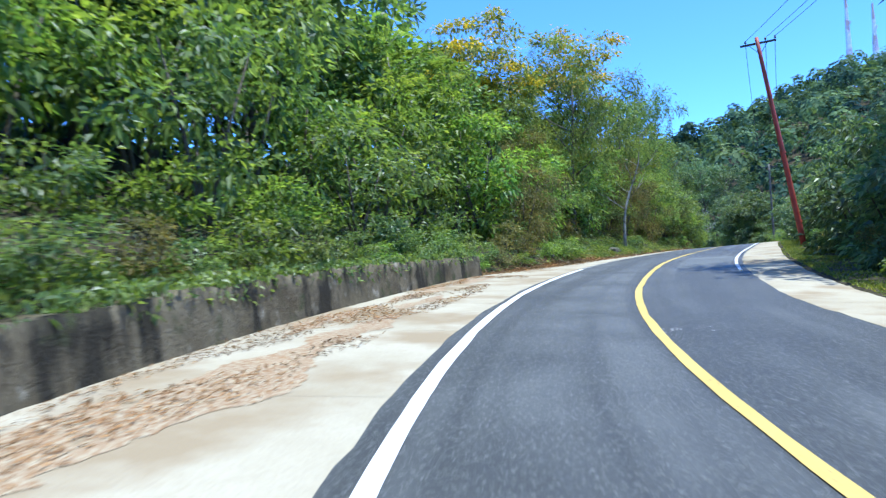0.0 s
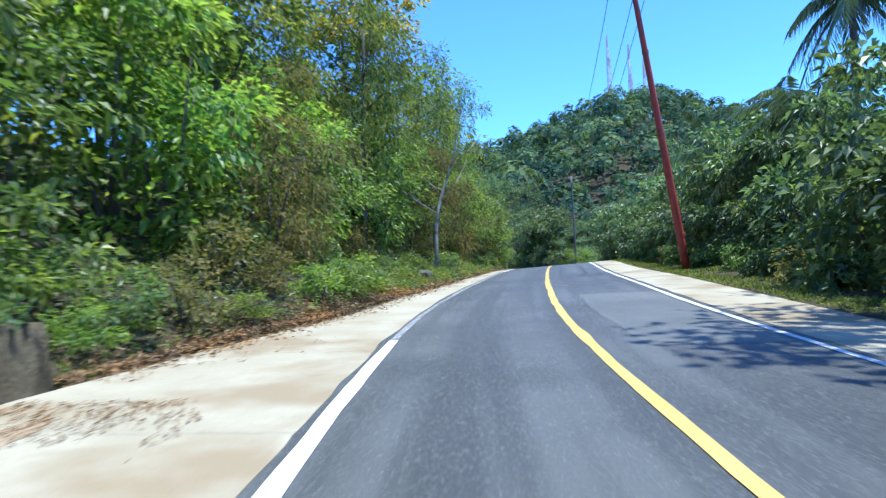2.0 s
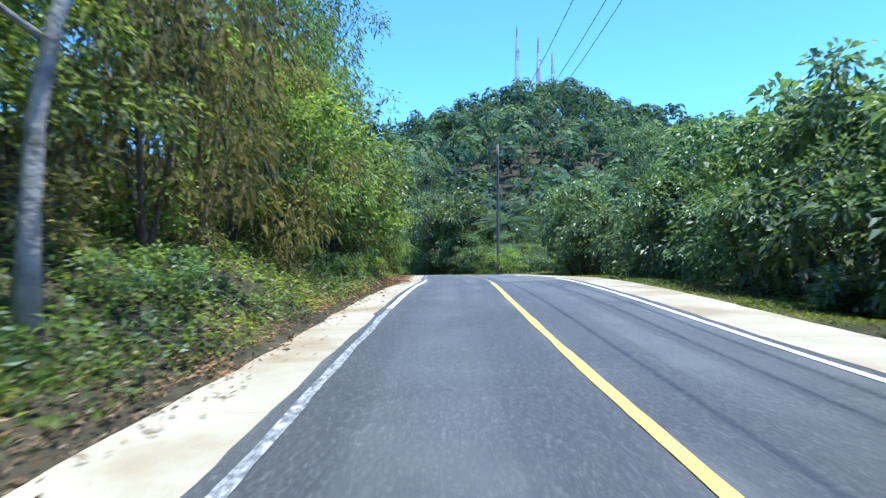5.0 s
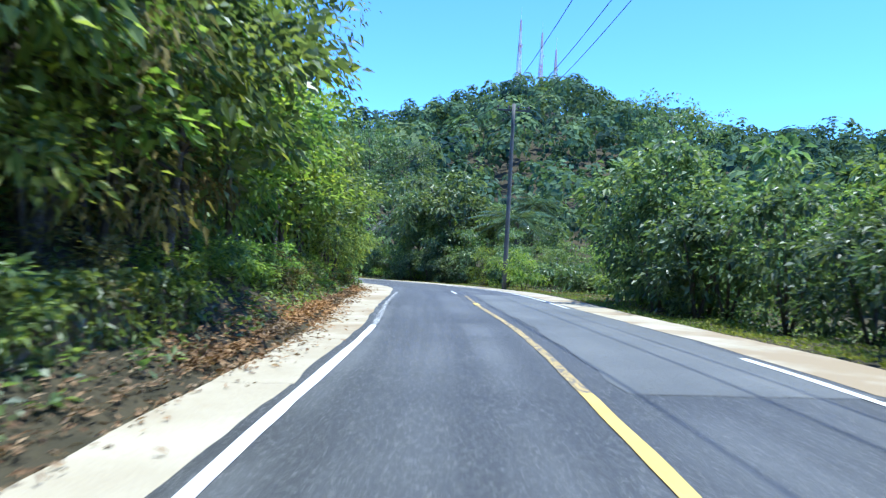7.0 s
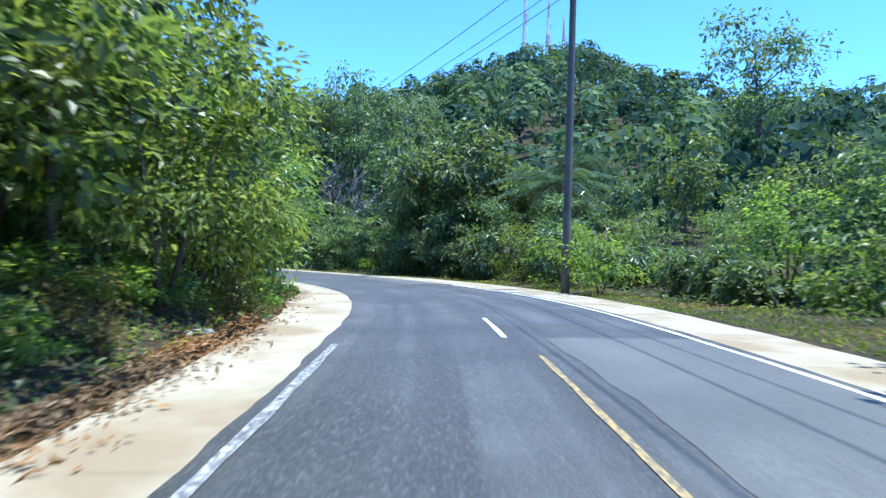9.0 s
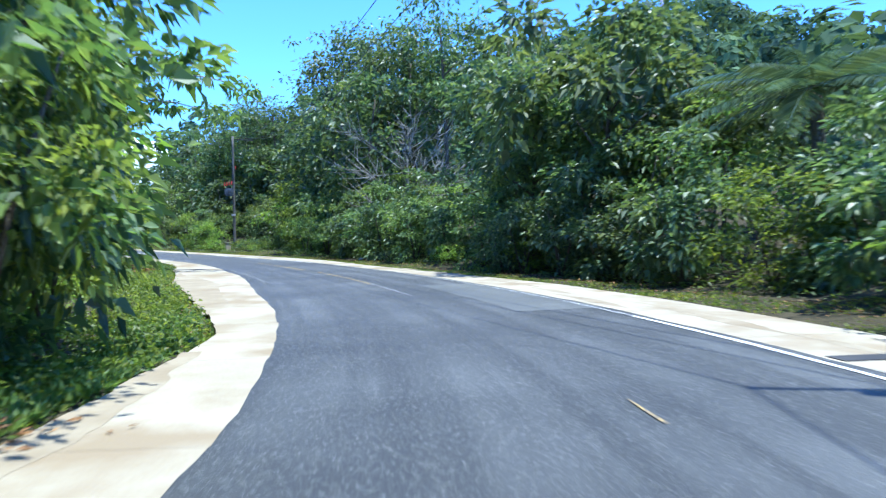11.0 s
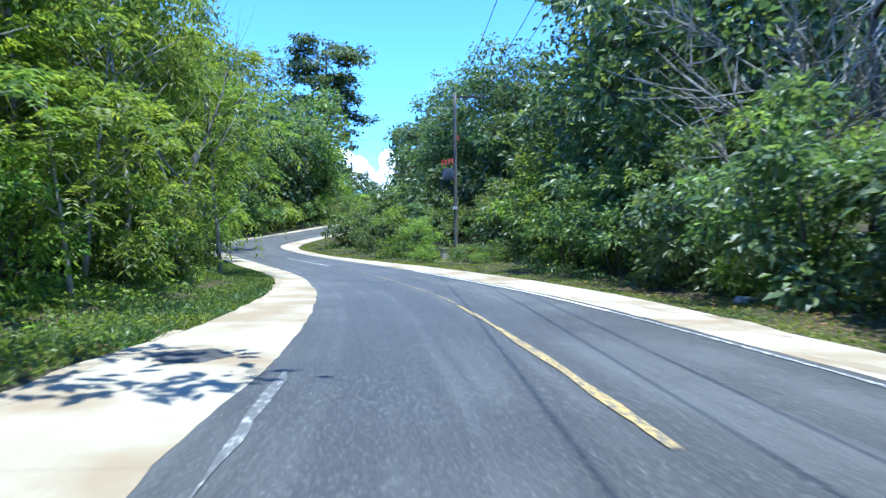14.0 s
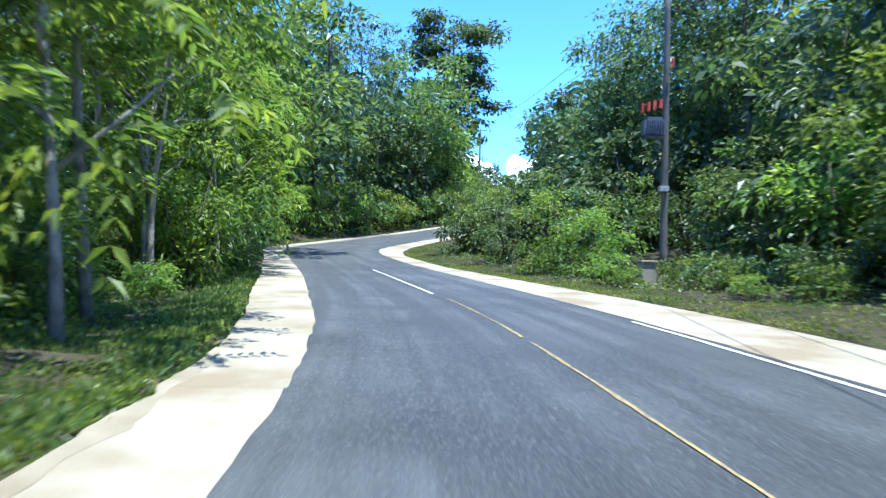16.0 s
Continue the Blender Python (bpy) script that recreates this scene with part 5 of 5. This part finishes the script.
def grass(name, label, s0, s1, side, near, deep, n, lo, hi, width, mat, seed, lay=0.35):
    """Blades or low leaves over a stretch of verge."""
    rl = np.random.default_rng(seed)
    s = rl.uniform(s0, s1, n)
    edge = span(s, LEFT_EDGE if side < 0 else RIGHT_EDGE)
    o = side * (edge + near + (deep - near) * rl.uniform(0, 1, n) ** 1.3)
    g = np.array([noise.noise(Vector((a * 0.5, b * 0.8, seed))) for a, b in zip(s, o)])
    k = g > -0.5 + rl.uniform(-0.2, 0.2, n)
    s, o, g = s[k], o[k], g[k]
    p = road_at(s, o)
    z = ground_at(p[:, :2])
    n = len(s)
    ax = rl.normal(size=(n, 3)) * lay + np.array([0, 0, 1.0])
    nr = rl.normal(size=(n, 3))
    ln = rl.uniform(lo, hi, n) * (1 + 0.5 * g)
    v, f = leaves(np.column_stack([p[:, :2], z - 0.02]), ax, nr, ln, width * rl.uniform(0.7, 1.3, n), 0.25)
    return tagged(new(name, mesh_from(name, v, f, mat)), label, "grass", kind="stuff")


grass("grass", "tufts of grass along the top of the low wall", -6, 26, -1, 0.5, 1.6, 14000, 0.1, 0.3, 0.03, GRASS, 48, 0.5)
grass("grass", "short dry olive grass on the verge", 14, 84, 1, 0.0, 2.4, 26000, 0.05, 0.15, 0.04, GRASS, 41, 0.6)
grass("grass", "short olive grass on the verge below the forest", 84, 225, 1, 0.0, 2.9, 62000, 0.05, 0.14, 0.04, GRASS, 42, 0.6)
grass("grass", "lush green grass beside the concrete shoulder", 112, 172, -1, 0.0, 5.0, 60000, 0.07, 0.19, 0.05, LEAF_BRIGHT, 43, 0.7)
grass("grass", "green grass and weeds under the roadside trees", 146, 190, -1, 0.05, 4.6, 36000, 0.08, 0.26, 0.05, LEAF_GREEN, 46, 0.6)
grass("grass", "green weeds beside the concrete shoulder", 100, 122, -1, 0.25, 3.4, 13000, 0.07, 0.22, 0.05, LEAF_GREEN, 47, 0.6)
grass("grass", "dry olive grass on the open bank", 36, 54, -1, 0.8, 4.8, 13000, 0.1, 0.32, 0.03, GRASS, 45, 0.6)
grass("grass", "green grass at the foot of the bank", 172, 225, -1, 0.0, 2.0, 7000, 0.08, 0.2, 0.04, GRASS, 44)


def creepers(name, label, s0, s1, near, deep, n, size, mat, seed, side=-1):
    """Low leaves lying over a bank."""
    rl = np.random.default_rng(seed)
    s = rl.uniform(s0, s1, n)
    o = side * (span(s, LEFT_EDGE if side < 0 else RIGHT_EDGE) + rl.uniform(near, deep, n))
    g = np.array([noise.noise(Vector((a * 0.7, b * 0.9, seed))) for a, b in zip(s, o)])
    k = g > -0.3 + rl.uniform(-0.2, 0.2, n)
    p = road_at(s[k], o[k])
    m = len(p)
    z = ground_at(p[:, :2]) + np.abs(rl.normal(size=m)) * (0.1 + 0.18 * np.clip(g[k], 0, 1))
    ax = rl.normal(size=(m, 3)) * np.array([1, 1, 0.5])
    nr = rl.normal(size=(m, 3)) * 0.5 + np.array([0, 0, 1.0])
    ln = rl.uniform(0.6, 1.3, m) * size
    v, f = leaves(np.column_stack([p[:, :2], z]), ax, nr, ln, ln * 0.55, 0.15)
    return tagged(new(name, mesh_from(name, v, f, mat)), label, "plants", kind="stuff")


creepers("ground_cover", "low green creepers covering the bank above the wall", -6, 30, 0.7, 6.0, 16000, 0.14, LEAF_GREEN, 51)
creepers("ground_cover", "low green creepers covering the roadside bank", 30, 112, 0.6, 6.0, 34000, 0.15, LEAF_GREEN, 52)
creepers("ground_cover", "broad-leaved weeds under the trees", 112, 180, 2.6, 9.0, 20000, 0.17, LEAF_BRIGHT, 53)
creepers("ground_cover", "sunlit green weeds on the foot of the bank", 40, 70, 0.35, 3.0, 8000, 0.12, LEAF_BRIGHT, 57)
creepers("ground_cover", "bright leafy weeds beside the concrete shoulder", 113, 150, 0.05, 3.2, 15000, 0.11, LEAF_BRIGHT, 56)
creepers("ground_cover", "dark weeds along the forest edge", 0, 112, 2.2, 7.0, 16000, 0.17, LEAF_GREEN, 54, 1)
creepers("ground_cover", "weeds along the forest edge", 112, 225, 2.4, 7.0, 16000, 0.17, LEAF_GREEN, 55, 1)


def overhang(s0, s1, n, seed, off=0.02, top=0.86, more=0.0):
    """Creepers hanging over the top of the low wall in bunches."""
    rl = np.random.default_rng(seed)
    s = rl.uniform(s0, s1, n)
    g = np.array([noise.noise(Vector((a * 0.45, 0.0, seed))) for a in s])
    k = rl.uniform(-0.5, 0.45, n) < g + more
    s, g = s[k], g[k]
    m = len(s)
    drop = rl.uniform(0, 1, m) ** 1.6 * (0.25 + more + 0.5 * np.clip(g + 0.2, 0, 1))
    p = road_at(s, -(span(s, LEFT_EDGE) + off - 0.12 * more + rl.uniform(0, 0.5, m) * (1 - drop)))
    p[:, 2] += top - drop + rl.uniform(0, 0.15, m)
    ax = rl.normal(size=(m, 3)) - np.array([0, 0, 0.7])
    nr = rl.normal(size=(m, 3)) * 0.5 + np.array([0.6, 0, 0.8])
    ln = rl.uniform(0.07, 0.17, m)
    v, f = leaves(p, ax, nr, ln, ln * 0.5, 0.2)
    tagged(new("wall_creeper", mesh_from("wall_creeper", v, f, LEAF_GREEN)), "green creepers hanging over the low wall", "plants", kind="stuff")


overhang(-4, 24.5, 15000, 57, 0.03, 0.90, 0.04)
overhang(69, 76, 7000, 58, 1.12, 1.05, 0.45)

# Heap of dead branches and leaves on the verge
rb = np.random.default_rng(61)
hq = road_at(140.6, -8.7)
heap = new("brush_heap")
tagged(heap, "heap of dry brown cut branches on the grass", "branches")
heap.location = (hq[0], hq[1], float(ground_at(hq[:2])[0]))
sticks = []
for k in range(46):
    a = np.array([rb.normal() * 0.7, rb.normal() * 0.5, abs(rb.normal()) * 0.2 + 0.05])
    d = unit(rb, 1)[0] * np.array([1, 1, 0.35]) * rb.uniform(0.3, 0.8)
    sticks.append([(tuple(a - d), 0.014), (tuple(a), 0.018), (tuple(a + d), 0.008)])
for run in sticks:
    part("stick", mesh_from("stick", *tubes([run], 4), BARK_PALE), heap)
hc = np.column_stack([rb.normal(size=40) * 0.7, rb.normal(size=40) * 0.5, np.abs(rb.normal(size=40)) * 0.22 + 0.08])
tagged(part("foliage", mesh_from("foliage", *clump_leaves(rb, hc, 16, 0.16, 0.2, 0.08), LEAF_DRY), heap, "dry brown leaves"), kind="stuff")


# ---- poles and wires ----
def ring_run(base, top, r0, r1, n=10):
    b, t = Vector(base), Vector(top)
    return [(tuple(b.lerp(t, i / n)), r0 + (r1 - r0) * i / n) for i in range(n + 1)]


def utility_pole(label, base, top, r0, r1, mat, yaw, arms, braces=True):
    """A pole with crossarms, their insulators and braces. Returns the wires' places."""
    ob = new("utility_pole")
    tagged(ob, label, "utility pole")
    part("shaft", mesh_from("shaft", *tubes([ring_run(base, top, r0, r1)], 12), mat, smooth=True), ob)
    b, t = Vector(base), Vector(top)
    d = (t - b).normalized()
    side = Vector((math.cos(yaw), math.sin(yaw), 0))
    hold = []
    for down, half, pins, shift in arms:
        c = t - d * down + side * shift
        fw = Vector((-side.y, side.x, 0)) * (r1 + 0.06)
        part("crossarm", mesh_from("crossarm", *boxes([(tuple(c + fw), (half, 0.05, 0.06), yaw)], 0.01), DARK_STEEL), ob)
        if braces:
            for sg in (1, -1):
                part("brace", mesh_from("brace", *tubes([[(tuple(c + fw + side * sg * half * 0.55), 0.018), (tuple(c + fw - d * 0.7), 0.018)]], 5), DARK_STEEL), ob)
        for u in pins:
            p = c + fw + side * half * u + Vector((0, 0, 0.06))
            prof = [(0.0, 0.022), (0.07, 0.022), (0.08, 0.07), (0.12, 0.075), (0.14, 0.045), (0.18, 0.065), (0.22, 0.05), (0.25, 0.02)]
            part("insulator", mesh_from("insulator", *tubes([[(tuple(p + Vector((0, 0, h))), r) for h, r in prof]], 8), INSULATOR, smooth=True), ob)
            hold.append(p + Vector((0, 0, 0.2)))
    return ob, hold


def gz(x, y):
    return float(ground_at((x, y))[0])


red, red_at = utility_pole("leaning red-painted tubular steel utility pole", (23.2, 43.5, gz(23.2, 43.5) - 0.3), (20.6, 42.6, 15.3), 0.19, 0.11, RED_STEEL, radians(-32), [(0.35, 1.05, (-0.7, 0.42, 0.95), 0.0)])
for k, u in enumerate((0.12, 0.45, 0.72)):
    p = Vector((23.2, 43.5, 1.8)).lerp(Vector((20.6, 42.6, 15.3)), u)
    q = Vector((23.2, 43.5, 1.8)).lerp(Vector((20.6, 42.6, 15.3)), u + 0.012)
    part("collar", mesh_from("collar", *tubes([[(tuple(p), 0.21 - 0.08 * u), (tuple(q), 0.21 - 0.08 * u)]], 12), RED_STEEL), red)
bx, by = 49.1, 100.5
second, second_at = utility_pole("tall grey concrete utility pole with a crossarm", (bx, by, gz(bx, by) - 0.3), (48.9, 100.1, 14.9), 0.17, 0.12, POLE_CONCRETE, radians(-26), [(0.40, 1.1, (-0.95, -0.25, 0.3, 0.95), 0.0)])
bx, by = 42.8, 179.2
third, third_at = utility_pole("grey utility pole carrying a transformer box and red plates", (bx, by, gz(bx, by) - 0.3), (42.7, 179.2, 14.6), 0.17, 0.12, POLE_CONCRETE, radians(10), [(0.3, 1.25, (-0.92, 0.3, 0.92), 1.15)])
tank = part("transformer", mesh_from("transformer", *boxes([((42.2, 178.75, 8.2), (0.44, 0.34, 0.44), 0.2)], 0.12), TRANSFORMER), third, "blue-grey transformer tank")
for k in range(7):
    fx, fy = -0.33 + 0.11 * k, -0.38
    part("cooling_fin", mesh_from("cooling_fin", *boxes([((42.2 + fx * math.cos(0.2) - fy * math.sin(0.2), 178.75 + fx * math.sin(0.2) + fy * math.cos(0.2), 8.18), (0.012, 0.06, 0.28), 0.2)]), TRANSFORMER), tank)
part("bracket", mesh_from("bracket", *boxes([((42.5, 179.0, 7.82), (0.4, 0.05, 0.04), 0.6)], 0.008), DARK_STEEL), third)
part("meter_box", mesh_from("meter_box", *boxes([((42.7, 178.95, 5.6), (0.2, 0.15, 0.12), 0.2)], 0.02), GREY_STEEL), third, "small grey metal box")
for k, (dx, dz) in enumerate(((-0.45, 7.80), (-0.2, 7.86), (-0.7, 7.74), (-0.95, 7.68), (0.25, 9.6))):
    part("marker_plate", mesh_from("marker_plate", *boxes([((42.7 + dx, 178.85, dz + 1.4), (0.075, 0.04, 0.2), 0.3 * k)], 0.015), RED_PLATE), third, "red plate")
cab = new("utility_cabinet")
tagged(cab, "small pale concrete utility cabinet in the bushes", "utility box")
cq = (42.0, 177.4)
cz = gz(*cq)
part("body", mesh_from("body", *boxes([((cq[0], cq[1], cz + 0.35), (0.3, 0.25, 0.55), 0.3)], 0.03), CONCRETE), cab)
part("lid", mesh_from("lid", *boxes([((cq[0], cq[1], cz + 0.94), (0.36, 0.31, 0.04), 0.3)], 0.015), CONCRETE), cab, "pale concrete lid")
bx, by = 17.9, 280.0
_, fourth_at = utility_pole("grey utility pole with two crossarms, far along the road", (bx, by, gz(bx, by) - 0.3), (17.9, 280.0, 25.5), 0.18, 0.13, POLE_CONCRETE, radians(20), [(0.3, 1.3, (-0.95, 0.0, 0.95), 0.0), (1.6, 1.1, (-0.9, 0.9), 0.0)])
bx, by = 27.5, 318.0
_, fifth_at = utility_pole("far grey utility pole among the trees", (bx, by, gz(bx, by) - 0.3), (27.5, 318.0, 24.0), 0.18, 0.13, POLE_CONCRETE, radians(20), [(0.3, 1.0, (-0.9, 0.0, 0.9), 0.0)])
bx, by = 10.6, -9.5
_, zeroth_at = utility_pole("grey concrete utility pole beside the road", (bx, by, gz(bx, by) - 0.3), (10.6, -9.5, 13.4), 0.17, 0.12, POLE_CONCRETE, radians(0), [(0.35, 1.05, (-0.7, 0.42, 0.95), 0.0)])


def wire(a, b, sag):
    n = 22
    run = []
    for i in range(n + 1):
        u = i / n
        p = Vector(a).lerp(Vector(b), u)
        p.z -= sag * 4 * u * (1 - u)
        run.append((tuple(p), 0.016))
    ob = new("power_line", mesh_from("power_line", *tubes([run], 5), DARK_STEEL, smooth=True))
    tagged(ob, "thin dark overhead power line between poles", "cable", group="overhead lines")


for k in range(3):
    wire(zeroth_at[k], red_at[k], 0.7)
    wire(red_at[k], second_at[(0, 2, 3)[k]], 1.9)
    wire(second_at[(0, 2, 3)[k]], third_at[k], 3.0)
    wire(third_at[k], fourth_at[k], 1.2)
    wire(fourth_at[k], fifth_at[k], 0.6)


# ---- radio masts on the hill ----
def mast(x, y, height, foot, label, bands):
    """A lattice mast: legs and bracing in painted bands, antennas on it."""
    ob = new("radio_mast")
    tagged(ob, label, "radio mast", group="hilltop radio masts")
    z0 = gz(x, y) + 3.0
    lv = 16
    for b in range(bands):
        runs = []
        for i in range(lv):
            if int(i * bands / lv) != b:
                continue
            for k in range(4):
                w, w2 = math.pi / 4 + k * math.pi / 2, math.pi / 4 + (k + 1) * math.pi / 2
                r0, r1 = foot * (1 - 0.85 * i / lv), foot * (1 - 0.85 * (i + 1) / lv)
                za, zb = z0 - 4 * (i == 0) + height * i / lv, z0 + height * (i + 1) / lv
                a, c = (x + r0 * math.cos(w), y + r0 * math.sin(w), za), (x + r1 * math.cos(w), y + r1 * math.sin(w), zb)
                d, e = (x + r0 * math.cos(w2), y + r0 * math.sin(w2), za), (x + r1 * math.cos(w2), y + r1 * math.sin(w2), zb)
                runs += [[(a, 0.2), (c, 0.2)], [(a, 0.11), (e, 0.11)], [(d, 0.11), (c, 0.11)], [(c, 0.11), (e, 0.11)]]
        part("mast_section", mesh_from("mast_section", *tubes(runs, 4), MAST_WHITE if b % 2 else MAST_RED_HAZED), ob)
    part("spike", mesh_from("spike", *tubes([[((x, y, z0 + height - 1), 0.12), ((x, y, z0 + height + 8), 0.06)]], 5), MAST_WHITE), ob)
    for k in range(5):
        w = k * 1.9
        p = (x + math.cos(w) * 1.5, y + math.sin(w) * 1.5, z0 + height * (0.45 + 0.09 * k))
        part("antenna", mesh_from("antenna", *boxes([(p, (0.35, 0.35, 1.1), w)], 0.1), MAST_WHITE), ob)


mast(261, 421, 60, 2.4, "tall red and white lattice radio mast on the wooded hill", 7)
mast(273, 414, 53, 2.2, "red and white lattice radio mast on the wooded hill", 5)
mast(280, 408, 44, 1.8, "shorter lattice radio mast on the wooded hill", 3)

# ---- cloud bank low over the horizon ----
CLOUD, _, cp = material("cloud", 1.0, 0.0)
cp.inputs["Base Color"].default_value = (0.9, 0.9, 0.92, 1)
# Added glow in place of sunlight scattered within the cloud
cp.inputs["Emission Color"].default_value = (0.85, 0.93, 1.0, 1)
cp.inputs["Emission Strength"].default_value = 0.35
bm = bmesh.new()
rc = random.Random(8)
for k in range(70):
    az = radians(rc.uniform(-22, -3))
    u = abs(math.degrees(az) + 11) / 11
    r = rc.uniform(35, 75)
    up_ = 230 + rc.uniform(0, 170) * (1 - 0.6 * u)
    bmesh.ops.create_icosphere(bm, subdivisions=3, radius=r, matrix=Matrix.Translation((30 + 3300 * math.sin(az), 60 + 3300 * math.cos(az), up_)))
bm.normal_update()
for v in bm.verts:
    v.co += v.normal * (noise.noise(v.co * 0.010) * 34 + noise.noise(v.co * 0.03) * 12)
me = bpy.data.meshes.new("cloud_bank")
bm.to_mesh(me)
bm.free()
me.materials.append(CLOUD)
me.polygons.foreach_set("use_smooth", np.ones(len(me.polygons), dtype=bool))
tagged(new("cloud_bank", me), "white cumulus clouds low over the horizon", "cloud", kind="structure")
